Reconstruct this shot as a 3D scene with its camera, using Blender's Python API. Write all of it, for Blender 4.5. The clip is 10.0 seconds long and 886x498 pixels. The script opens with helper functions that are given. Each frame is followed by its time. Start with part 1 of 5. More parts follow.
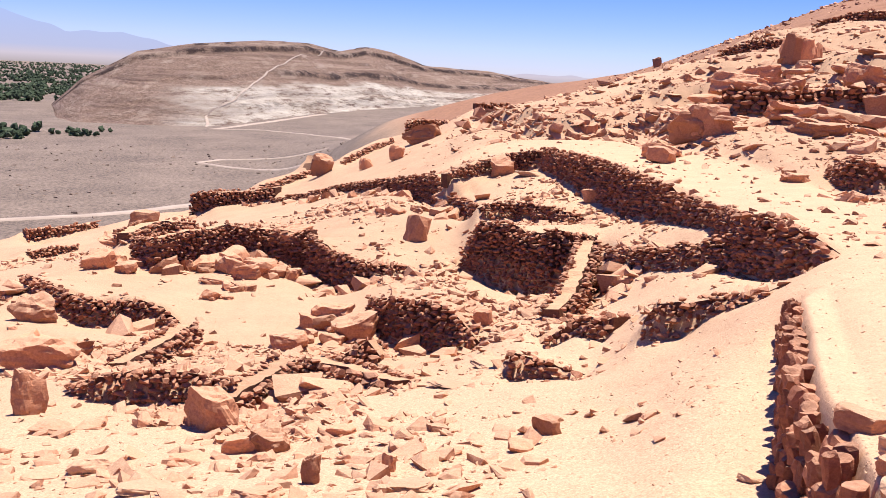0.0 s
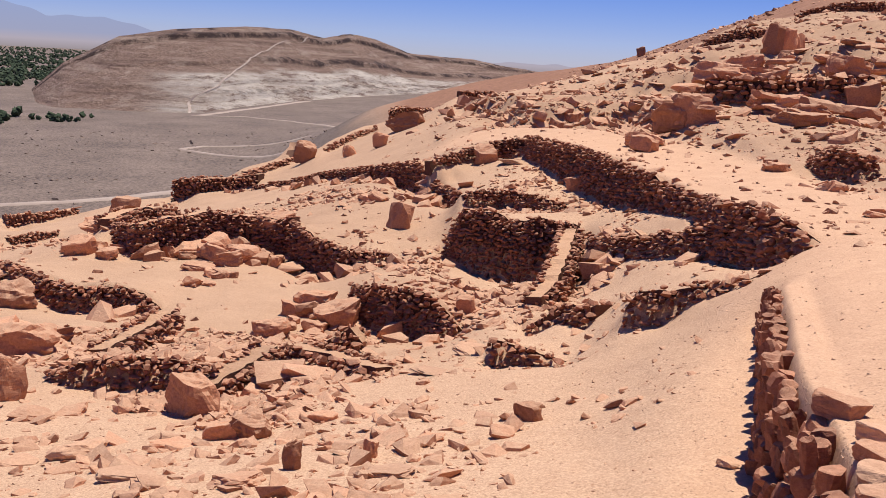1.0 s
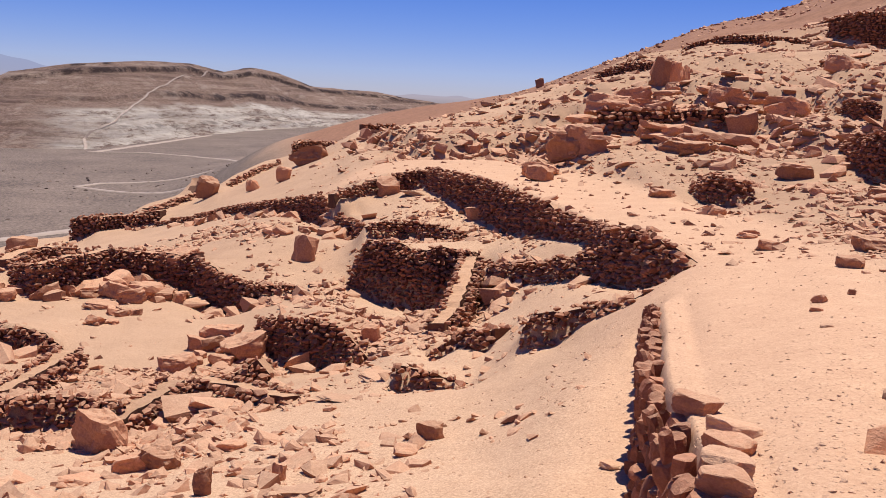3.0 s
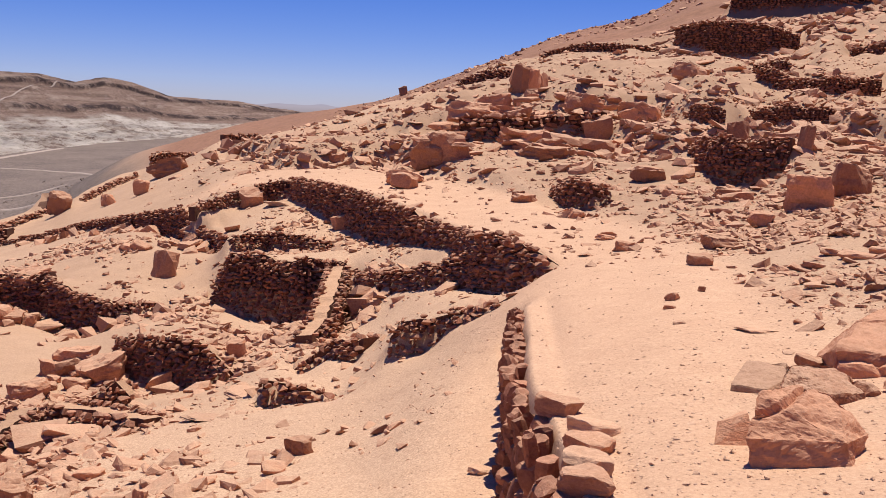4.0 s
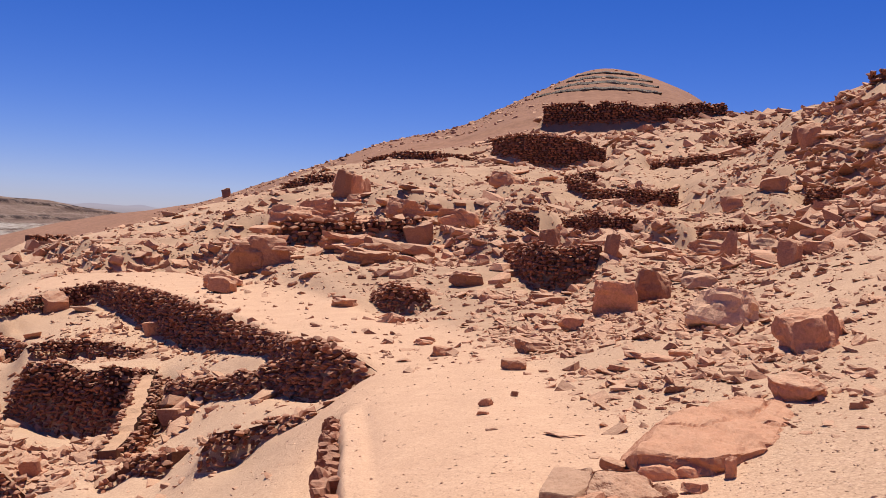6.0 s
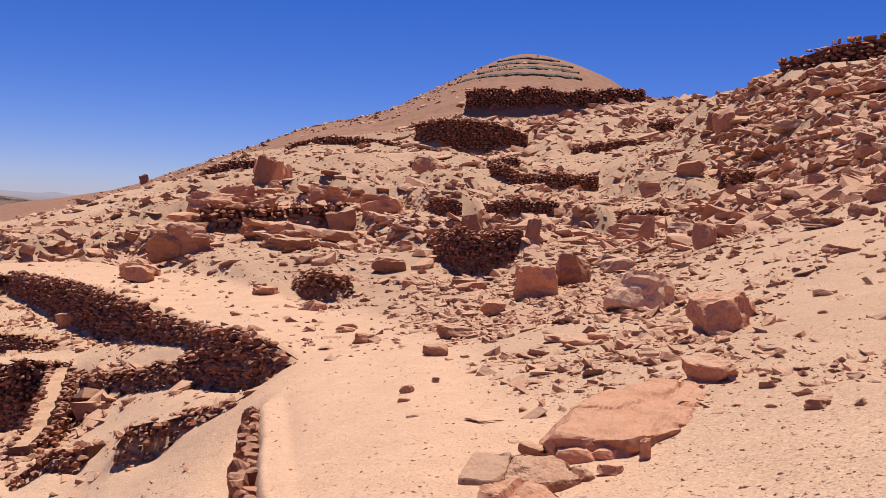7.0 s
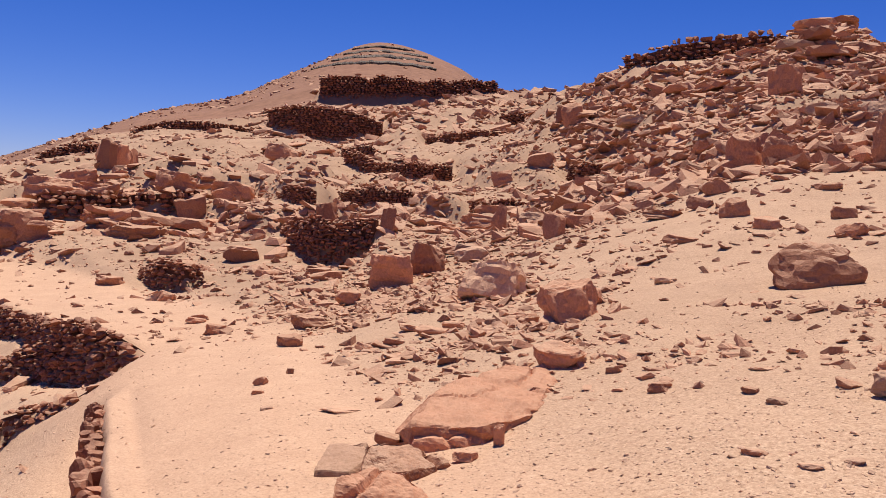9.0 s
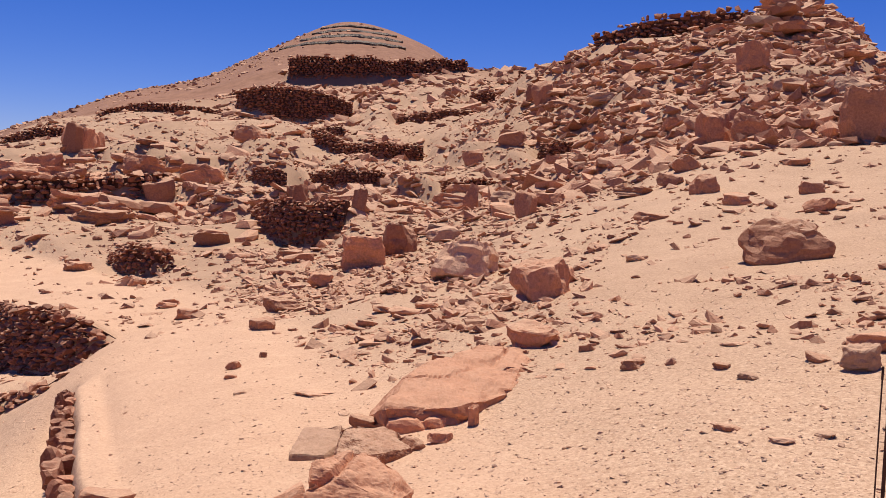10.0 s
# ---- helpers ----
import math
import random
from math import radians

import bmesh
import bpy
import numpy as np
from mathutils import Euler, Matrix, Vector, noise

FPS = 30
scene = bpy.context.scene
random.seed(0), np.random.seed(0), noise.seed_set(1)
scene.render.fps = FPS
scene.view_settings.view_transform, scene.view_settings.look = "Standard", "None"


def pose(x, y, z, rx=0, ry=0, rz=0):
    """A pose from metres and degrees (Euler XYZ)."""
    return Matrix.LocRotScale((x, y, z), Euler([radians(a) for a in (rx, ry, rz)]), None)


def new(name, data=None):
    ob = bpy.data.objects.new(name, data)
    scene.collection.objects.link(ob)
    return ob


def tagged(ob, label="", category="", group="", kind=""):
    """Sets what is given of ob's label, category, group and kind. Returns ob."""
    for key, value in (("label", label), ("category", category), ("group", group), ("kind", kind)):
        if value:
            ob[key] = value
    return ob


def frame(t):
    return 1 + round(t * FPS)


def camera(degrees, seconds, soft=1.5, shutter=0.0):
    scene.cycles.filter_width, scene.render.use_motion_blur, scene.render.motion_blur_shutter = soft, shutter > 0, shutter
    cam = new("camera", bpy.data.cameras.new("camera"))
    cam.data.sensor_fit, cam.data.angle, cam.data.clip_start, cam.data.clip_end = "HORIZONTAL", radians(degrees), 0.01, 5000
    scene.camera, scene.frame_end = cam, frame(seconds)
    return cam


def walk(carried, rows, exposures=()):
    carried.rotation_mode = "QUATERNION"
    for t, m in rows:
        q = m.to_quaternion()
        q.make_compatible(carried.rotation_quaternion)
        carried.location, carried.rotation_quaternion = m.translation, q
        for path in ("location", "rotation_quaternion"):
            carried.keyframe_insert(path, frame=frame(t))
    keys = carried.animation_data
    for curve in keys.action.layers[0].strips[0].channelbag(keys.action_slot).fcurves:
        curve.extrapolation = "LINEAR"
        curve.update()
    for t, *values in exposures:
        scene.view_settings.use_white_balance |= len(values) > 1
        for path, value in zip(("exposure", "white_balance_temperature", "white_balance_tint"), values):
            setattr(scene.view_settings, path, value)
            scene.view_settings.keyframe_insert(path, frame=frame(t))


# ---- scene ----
cam = camera(50.7, 10.0, 0.8)
ROWS = [
    (0.0, -0.013, 0.523, 1.577, 79.23, -2.68, 0.45),
    (0.5, -0.012, 0.524, 1.561, 79.09, -3.09, -0.09),
    (1.0, -0.003, 0.528, 1.560, 78.56, -3.12, -0.50),
    (1.5, 0.024, 0.017, 1.605, 79.13, -2.04, -1.06),
    (2.0, 0.035, 0.031, 1.631, 79.97, -2.83, -1.16),
    (2.2, 0.031, 0.024, 1.628, 80.89, -2.37, -1.72),
    (3.3, 0.064, 0.035, 1.628, 80.54, -2.28, -8.86),
    (3.5, 0.075, 0.044, 1.636, 80.39, -1.65, -10.67),
    (4.0, 0.112, 0.065, 1.637, 81.56, -1.97, -14.56),
    (4.5, 0.150, 0.081, 1.640, 83.13, -2.01, -17.82),
    (5.0, 0.184, 0.089, 1.659, 84.61, -2.35, -19.72),
    (5.5, 0.220, 0.081, 1.667, 87.10, -2.68, -22.50),
    (5.7, 0.221, 0.089, 1.665, 87.85, -2.82, -23.69),
    (6.8, 0.274, 0.102, 1.678, 88.17, -2.30, -28.70),
    (7.0, 0.283, 0.104, 1.681, 87.63, -2.43, -29.83),
    (7.5, 0.274, 0.108, 1.693, 87.75, -2.46, -32.20),
    (8.0, 0.282, 0.107, 1.700, 88.66, -2.23, -34.56),
    (8.5, 0.285, 0.115, 1.702, 87.53, -2.09, -37.20),
    (9.0, 0.277, 0.126, 1.690, 87.35, -2.95, -38.74),
    (9.5, 0.287, 0.135, 1.695, 86.22, -2.64, -40.08),
    (10.0, 0.294, 0.143, 1.697, 86.19, -2.20, -40.48),
]
EXPOSURES = [(0.0, 0.84), (0.5, 0.42), (1.0, 0.21), (1.5, 0.22), (3.5, 0.22), (10.0, 0.18)]
walk(cam, [(t, pose(x, y, z, rx, ry, rz)) for t, x, y, z, rx, ry, rz in ROWS], EXPOSURES)

# ---- sky and sun ----
SUN_AZ, SUN_EL = 42.0, 76.0
world = bpy.data.worlds.new("world")
scene.world = world
world.use_nodes = True
wn = world.node_tree
sky = wn.nodes.new("ShaderNodeTexSky")
sky.sky_type = "NISHITA"
sky.sun_disc = False
sky.sun_elevation, sky.sun_rotation = radians(SUN_EL), radians(SUN_AZ)
sky.altitude, sky.air_density, sky.dust_density, sky.ozone_density = 2400.0, 1.0, 0.6, 3.0
back = wn.nodes["Background"]
back.inputs["Strength"].default_value = 0.071
deep = wn.nodes.new("ShaderNodeHueSaturation")
deep.inputs["Saturation"].default_value = 1.36
deep.inputs["Hue"].default_value = 0.508
wn.links.new(sky.outputs[0], deep.inputs["Color"])
tone = wn.nodes.new("ShaderNodeMix")
tone.data_type, tone.blend_type = "RGBA", "MULTIPLY"
tone.inputs[0].default_value = 1.0
tone.inputs[7].default_value = (0.86, 0.82, 1.30, 1)
wn.links.new(deep.outputs[0], tone.inputs[6])
wn.links.new(tone.outputs[2], back.inputs["Color"])
sun = new("sun", bpy.data.lights.new("sun", "SUN"))
sun.data.energy, sun.data.angle, sun.data.color = 5.0, radians(0.53), (1.0, 0.95, 0.875)
sa, se = radians(SUN_AZ), radians(SUN_EL)
SUN_WAY = Vector((math.sin(sa) * math.cos(se), math.cos(sa) * math.cos(se), math.sin(se)))
sun.matrix_world = SUN_WAY.to_track_quat("Z", "Y").to_matrix().to_4x4()


# ---- materials ----
class Nodes:
    """A small writer of node trees."""

    def __init__(self, name, rough=0.9):
        self.mat = bpy.data.materials.new(name)
        self.mat.use_nodes = True
        self.t = self.mat.node_tree
        self.bsdf = self.t.nodes["Principled BSDF"]
        self.bsdf.inputs["Roughness"].default_value = rough
        self.bsdf.inputs["Specular IOR Level"].default_value = 0.2
        self.pos = self.t.nodes.new("ShaderNodeNewGeometry").outputs["Position"]

    def put(self, a, b):
        self.t.links.new(a, b)

    def noise(self, scale, detail=4.0, rough=0.6, stretch=None, vec=None):
        n = self.t.nodes.new("ShaderNodeTexNoise")
        n.inputs["Scale"].default_value, n.inputs["Detail"].default_value, n.inputs["Roughness"].default_value = scale, detail, rough
        v = vec or self.pos
        if stretch:
            m = self.t.nodes.new("ShaderNodeMapping")
            m.inputs["Scale"].default_value = stretch
            self.put(v, m.inputs["Vector"])
            v = m.outputs[0]
        self.put(v, n.inputs["Vector"])
        return n.outputs["Fac"]

    def voronoi(self, scale, feature="F1", out="Distance"):
        n = self.t.nodes.new("ShaderNodeTexVoronoi")
        n.feature = feature
        n.inputs["Scale"].default_value = scale
        self.put(self.pos, n.inputs["Vector"])
        return n.outputs[out]

    def ramp(self, fac, *stops):
        n = self.t.nodes.new("ShaderNodeValToRGB")
        el = n.color_ramp.elements
        for e, (p, c) in ((el[0], stops[0]), (el[-1], stops[-1])):
            e.position, e.color = p, (*c, 1)
        for p, c in stops[1:-1]:
            el.new(p).color = (*c, 1)
        self.put(fac, n.inputs["Fac"])
        return n.outputs["Color"]

    def mix(self, fac, a, b, mode="MIX"):
        n = self.t.nodes.new("ShaderNodeMix")
        n.data_type, n.blend_type = "RGBA", mode
        for value, slot in ((fac, n.inputs[0]), (a, n.inputs[6]), (b, n.inputs[7])):
            if isinstance(value, (int, float)):
                slot.default_value = value
            elif isinstance(value, tuple):
                slot.default_value = (*value, 1)
            else:
                self.put(value, slot)
        return n.outputs[2]

    def math(self, op, a, b=0.0):
        n = self.t.nodes.new("ShaderNodeMath")
        n.operation = op
        for value, slot in ((a, n.inputs[0]), (b, n.inputs[1])):
            if isinstance(value, (int, float)):
                slot.default_value = value
            else:
                self.put(value, slot)
        return n.outputs[0]

    def z(self):
        n = self.t.nodes.new("ShaderNodeSeparateXYZ")
        self.put(self.pos, n.inputs[0])
        return n.outputs[2]

    def attr(self, name):
        n = self.t.nodes.new("ShaderNodeAttribute")
        n.attribute_name = name
        return n.outputs["Fac"]

    def chance(self, island=False):
        if island:
            return self.t.nodes["Geometry"].outputs["Random Per Island"]
        return self.t.nodes.new("ShaderNodeObjectInfo").outputs["Random"]

    def finish(self, color, height=None, strength=0.5, distance=0.02):
        self.put(color, self.bsdf.inputs["Base Color"])
        if height is not None:
            b = self.t.nodes.new("ShaderNodeBump")
            b.inputs["Strength"].default_value, b.inputs["Distance"].default_value = strength, distance
            self.put(height, b.inputs["Height"])
            self.put(b.outputs[0], self.bsdf.inputs["Normal"])
        return self.mat


def sand_material():
    """Dusty orange desert earth with gravel, greyer on the valley plain and smooth brown-orange on the far hill."""
    n = Nodes("desert_earth", 0.95)
    big = n.noise(0.22, 5)
    mid = n.noise(2.2, 6, 0.65)
    fine = n.noise(34.0, 5, 0.7)
    grit = n.voronoi(26.0)
    gravel = n.voronoi(70.0, "F1", "Color")
    c = n.ramp(big, (0.3, (0.47, 0.281, 0.161)), (0.7, (0.56, 0.345, 0.202)))
    c = n.mix(0.45, c, n.ramp(mid, (0.3, (0.4, 0.223, 0.127)), (0.7, (0.62, 0.389, 0.243))))
    c = n.mix(0.5, c, n.ramp(fine, (0.38, (0.31, 0.167, 0.0942)), (0.62, (0.7, 0.463, 0.3))))
    c = n.mix(n.ramp(grit, (0.10, (0.5, 0.5, 0.5)), (0.22, (0, 0, 0))), c, (0.4, 0.227, 0.141))
    c = n.mix(0.28, c, n.ramp(n.math("MULTIPLY", gravel, 1.0), (0.1, (0.3, 0.163, 0.0942)), (0.9, (0.78, 0.542, 0.367))))
    # trodden path: paler and pinker
    c = n.mix(n.math("MULTIPLY", n.attr("trodden"), 0.55), c, n.ramp(mid, (0.3, (0.56, 0.32, 0.193)), (0.7, (0.64, 0.382, 0.235))))
    # hillside grey-brown scree
    scree = n.ramp(n.noise(0.9, 6, 0.7), (0.3, (0.29, 0.165, 0.098)), (0.7, (0.46, 0.283, 0.172)))
    c = n.mix(n.math("MULTIPLY", n.attr("scree"), 0.75), c, scree)
    # far smooth hill
    hill = n.ramp(n.noise(0.05, 6, 0.65), (0.3, (0.23, 0.108, 0.060)), (0.7, (0.33, 0.162, 0.094)))
    hill = n.mix(0.5, hill, n.ramp(n.noise(0.7, 6, 0.75), (0.35, (0.15, 0.072, 0.044)), (0.65, (0.38, 0.200, 0.122))))
    c = n.mix(n.attr("hill"), c, hill)
    # valley plain
    plain = n.ramp(n.noise(0.03, 9, 0.75), (0.35, (0.095, 0.070, 0.056)), (0.65, (0.235, 0.172, 0.134)))
    plain = n.mix(0.45, plain, n.ramp(n.noise(0.9, 4, 0.7), (0.42, (0.055, 0.041, 0.034)), (0.58, (0.29, 0.213, 0.167))))
    plain = n.mix(n.ramp(n.noise(0.35, 5, 0.75), (0.55, (0, 0, 0)), (0.75, (0.6, 0.6, 0.6))), plain, (0.11, 0.085, 0.07))
    c = n.mix(n.attr("plain"), c, plain)
    h = n.math("ADD", n.math("MULTIPLY", mid, 0.8), n.math("MULTIPLY", fine, 0.16))
    h = n.math("SUBTRACT", h, n.math("MULTIPLY", n.ramp(grit, (0.0, (1, 1, 1)), (0.25, (0, 0, 0))), -0.25))
    return n.finish(c, h, 1.0, 0.04)


def rock_material(name, dark, light, dust_light=0.35, island=False, relief=0.6):
    """Red desert stone: mottled, bedded, with a pale dusting and painted top light on what faces up."""
    n = Nodes(name, 0.88)
    rnd = n.chance(island)
    c = n.mix(n.noise(3.0, 7, 0.7), dark, light)
    c = n.mix(0.5, c, n.ramp(n.noise(26.0, 5, 0.7), (0.3, tuple(v * 0.7 for v in dark)), (0.7, light)))
    tint = n.ramp(rnd, (0.0, (0.70, 0.64, 0.60)), (0.4, (0.98, 0.94, 0.90)), (0.8, (1.12, 1.05, 0.98)), (1.0, (1.40, 1.34, 1.26)))
    c = n.mix(1.0, c, tint, "MULTIPLY")
    up = n.t.nodes.new("ShaderNodeSeparateXYZ")
    n.put(n.t.nodes["Geometry"].outputs["Normal"], up.inputs[0])
    # sunlit tops are put into the colour here, along with the dusting
    lying = n.ramp(up.outputs[2], (0.45, (0, 0, 0)), (0.85, (1, 1, 1)))
    patchy = n.ramp(n.noise(4.0, 6, 0.7), (0.25, (0.35, 0.35, 0.35)), (0.65, (1, 1, 1)))
    top = n.math("MULTIPLY", n.math("MULTIPLY", lying, patchy), dust_light)
    c = n.mix(top, c, n.ramp(n.noise(40.0, 4, 0.7), (0.3, (0.44, 0.250, 0.146)), (0.7, (0.64, 0.402, 0.258))))
    h = n.math("ADD", n.noise(7.0, 7, 0.7, (1, 1, 2.6)), n.math("MULTIPLY", n.noise(60.0, 4, 0.7), 0.07))
    return n.finish(c, h, relief, 0.045)


def mesa_material():
    """Brown desert hill with a pale clay band at its foot and dark ledges."""
    n = Nodes("mesa_rock", 0.95)
    c = n.ramp(n.noise(0.012, 7, 0.7), (0.3, (0.22, 0.130, 0.092)), (0.7, (0.34, 0.212, 0.152)))
    grain = n.noise(0.35, 6, 0.75)
    c = n.mix(0.6, c, n.ramp(grain, (0.40, (0.11, 0.068, 0.05)), (0.60, (0.40, 0.27, 0.20))))
    wash = n.noise(0.05, 6, 0.7, (1.0, 0.35, 2.2))
    c = n.mix(n.ramp(wash, (0.54, (0, 0, 0)), (0.64, (0.8, 0.8, 0.8))), c, (0.45, 0.335, 0.26))
    beds = n.ramp(n.noise(0.22, 5, 0.7, (0.03, 0.03, 1.0)), (0.42, (0.12, 0.07, 0.052)), (0.5, (0.27, 0.17, 0.125)), (0.6, (0.40, 0.29, 0.22)))
    c = n.mix(n.ramp(n.noise(0.02, 5, 0.7), (0.42, (0.1, 0.1, 0.1)), (0.6, (0.75, 0.75, 0.75))), c, beds)
    pale = n.ramp(n.noise(0.03, 7, 0.8, (1, 1, 9)), (0.40, (0.20, 0.13, 0.10)), (0.47, (0.50, 0.41, 0.33)), (0.58, (0.66, 0.57, 0.48)))
    c = n.mix(n.attr("clay"), c, pale)
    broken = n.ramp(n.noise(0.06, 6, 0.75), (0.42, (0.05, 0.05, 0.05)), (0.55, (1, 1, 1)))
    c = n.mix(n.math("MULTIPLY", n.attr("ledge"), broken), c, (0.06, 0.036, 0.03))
    return n.finish(c, n.math("ADD", n.noise(0.06, 8, 0.75), n.math("MULTIPLY", grain, 0.25)), 1.0, 9.0)


SAND = sand_material()
STONE = rock_material("red_fieldstone", (0.18, 0.062, 0.036), (0.44, 0.184, 0.108), 0.5)
STONES = rock_material("red_fieldstone_heap", (0.18, 0.062, 0.036), (0.44, 0.184, 0.108), 0.5, True)
RUBBLE = rock_material("rubble_stone", (0.32, 0.136, 0.080), (0.60, 0.315, 0.194), 0.95, True)
BOULDER = rock_material("sandstone", (0.35, 0.142, 0.078), (0.63, 0.310, 0.180), 0.85)
SLAB = rock_material("pink_sandstone", (0.50, 0.212, 0.115), (0.66, 0.330, 0.190), 0.5, relief=0.35)
PALE = rock_material("pale_sandstone", (0.42, 0.225, 0.135), (0.62, 0.39, 0.26), 0.6)
PEBBLE = rock_material("pebbles", (0.44, 0.26, 0.165), (0.70, 0.47, 0.335), 0.5, True)
PLAIN_ROCK = rock_material("plain_stone", (0.10, 0.075, 0.062), (0.24, 0.175, 0.14), 0.0, True)
# earth mortar with the shade between wall stones put into its dark colour
MORTAR = rock_material("shade_dark_mortar", (0.09, 0.038, 0.026), (0.17, 0.080, 0.052), 0.5)
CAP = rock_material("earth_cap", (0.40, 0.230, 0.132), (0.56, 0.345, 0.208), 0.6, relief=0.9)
MESA = mesa_material()


# ---- value noise over the plan ----
TABLE = np.random.RandomState(7).rand(256, 256)


def vnoise(x, y):
    x, y = np.asarray(x, float), np.asarray(y, float)
    i, j = np.floor(x).astype(int), np.floor(y).astype(int)
    u, v = x - i, y - j
    u, v = u * u * (3 - 2 * u), v * v * (3 - 2 * v)
    a, b = TABLE[i % 256, j % 256], TABLE[(i + 1) % 256, j % 256]
    c, d = TABLE[i % 256, (j + 1) % 256], TABLE[(i + 1) % 256, (j + 1) % 256]
    return (a * (1 - u) + b * u) * (1 - v) + (c * (1 - u) + d * u) * v - 0.5


def fractal(x, y, size, octaves=4, gain=0.5):
    out, amp = 0, 1.0
    for k in range(octaves):
        out = out + amp * vnoise(x / size + 17.3 * k, y / size + 5.1 * k)
        size, amp = size / 2.03, amp * gain
    return out


def smooth(a, b, x):
    t = np.clip((np.asarray(x, float) - a) / (b - a), 0, 1)
    return t * t * (3 - 2 * t)


# ---- plan of the ruins: each wall left to right as (x, y, foot, top), the open side, and how high the earth behind it reaches ----
WALLS = []
WALLS.append(('terrace_wall', 'R', 1, ((0.08, 26.51, -1.28, -1.2), (0.99, 27.49, -1.35, -0.93), (2.03, 28.24, -1.29, -0.68), (2.78, 28.07, -1.1, -0.49), (3.25, 25.0, -1.18, -0.31), (3.98, 20.94, -1.4, -0.32), (4.4, 18.29, -1.08, -0.41), (4.61, 16.17, -0.82, -0.45))))
WALLS.append(('corner_wall', 'R', 1, ((4.61, 16.17, -0.92, -0.45), (4.4, 13.94, -1.16, -0.25), (4.47, 12.76, -1.0, -0.15), (4.58, 12.08, -0.77, -0.22), (4.7, 11.6, -0.4, -0.33))))
WALLS.append(('low_step_wall', 'R', 1, ((3.1, 18.05, -1.76, -1.56), (3.44, 17.28, -1.87, -1.43), (3.82, 16.38, -1.61, -1.2), (4.09, 15.49, -1.39, -0.96), (4.32, 14.8, -1.27, -0.72), (4.44, 14.03, -1.18, -0.52))))
WALLS.append(('room_wall', 'R', 0.92, ((0.45, 21.01, -2.76, -2.23), (0.74, 20.6, -2.76, -1.6), (1.44, 19.96, -3.03, -1.49), (2.23, 19.18, -3.07, -1.45), (2.75, 19.22, -2.61, -1.51), (3.15, 19.26, -1.9, -1.54))))
WALLS.append(('room_back_wall', 'R', 0.92, ((0.9, 22.29, -1.83, -1.42), (1.71, 22.75, -1.87, -1.41), (2.5, 22.27, -1.81, -1.4), (3.13, 21.39, -1.65, -1.46))))
WALLS.append(('partition_wall', 'L', 0.15, ((3.11, 18.96, -1.85, -1.59), (2.71, 17.2, -2.43, -1.78), (2.35, 16.04, -2.34, -2.07), (2.05, 15.48, -2.39, -2.21))))
WALLS.append(('bank_wall', 'R', 1, ((-7.12, 38.35, -4.03, -3.89), (-5.3, 36.62, -3.57, -3.26), (-3.31, 34.35, -2.92, -2.5), (-1.7, 31.46, -2.51, -1.97), (-0.41, 28.51, -2.38, -1.41), (0.12, 26.51, -2.37, -1.75), (0.79, 24.2, -2.17, -1.69))))
WALLS.append(('upper_hut_wall', 'R', 0.6, ((-10.69, 39.58, -5.1, -3.89), (-9.72, 39.32, -4.63, -3.86), (-8.48, 39.61, -4.42, -3.79), (-7.12, 39.37, -4.1, -3.5))))
WALLS.append(('round_hut_wall', 'R', 0.55, ((-7.52, 22.79, -3.25, -2.7), (-6.58, 21.62, -3.21, -2.51), (-5.86, 22.14, -3.28, -2.29), (-5.21, 22.82, -3.2, -2.32), (-4.31, 23.21, -3.12, -2.47), (-3.26, 22.77, -3.41, -2.35))))
WALLS.append(('round_hut_rim', 'R', 0.3, ((-7.66, 23.38, -2.96, -2.72), (-7.5, 24.9, -3.07, -2.67), (-6.6, 24.94, -2.97, -2.67))))
WALLS.append(('hollow_wall', 'R', 0.92, ((-3.24, 22.68, -3.39, -2.37), (-2.84, 21.82, -3.6, -2.44), (-2.23, 21.09, -3.54, -2.54), (-1.58, 20.35, -3.07, -2.61), (-1.03, 20.38, -2.8, -2.57), (-0.56, 20.6, -2.82, -2.67))))
WALLS.append(('basin_wall', 'R', 0.95, ((-8.77, 19.63, -3.23, -3.02), (-7.7, 18.46, -3.27, -2.92), (-6.73, 17.66, -3.48, -2.94), (-5.96, 17.62, -3.43, -2.85), (-5.25, 17.43, -3.32, -2.96), (-4.83, 17.14, -3.34, -3.2))))
WALLS.append(('spur_wall', 'L', 0.35, ((-4.2, 16.27, -3.21, -2.93), (-4.22, 15.44, -3.18, -2.89), (-4.43, 14.54, -3.16, -2.92), (-4.63, 13.95, -3.02, -2.96))))
WALLS.append(('front_wall', 'R', 0.92, ((-5.07, 12.62, -2.92, -2.86), (-4.57, 12.38, -2.92, -2.63), (-4.03, 12.36, -2.95, -2.51), (-3.44, 12.44, -2.94, -2.52), (-2.92, 12.36, -2.94, -2.56), (-2.64, 12.53, -2.79, -2.66))))
WALLS.append(('diagonal_wall', 'R', 0.5, ((-2.69, 11.9, -2.93, -2.76), (-2.49, 12.36, -3.01, -2.72), (-2.22, 13.02, -2.98, -2.7), (-1.99, 13.66, -2.99, -2.66))))
WALLS.append(('return_wall', 'R', 0.5, ((-1.99, 13.66, -2.9, -2.66), (-1.33, 13.04, -2.75, -2.58), (-0.63, 12.29, -2.6, -2.49))))
WALLS.append(('middle_wall', 'R', 0.92, ((-1.32, 17.16, -3.21, -2.55), (-0.7, 16.59, -3.22, -2.37), (-0.07, 16.21, -3.22, -2.35), (0.15, 16.01, -3.2, -2.41), (0.63, 15.6, -3.11, -2.84))))
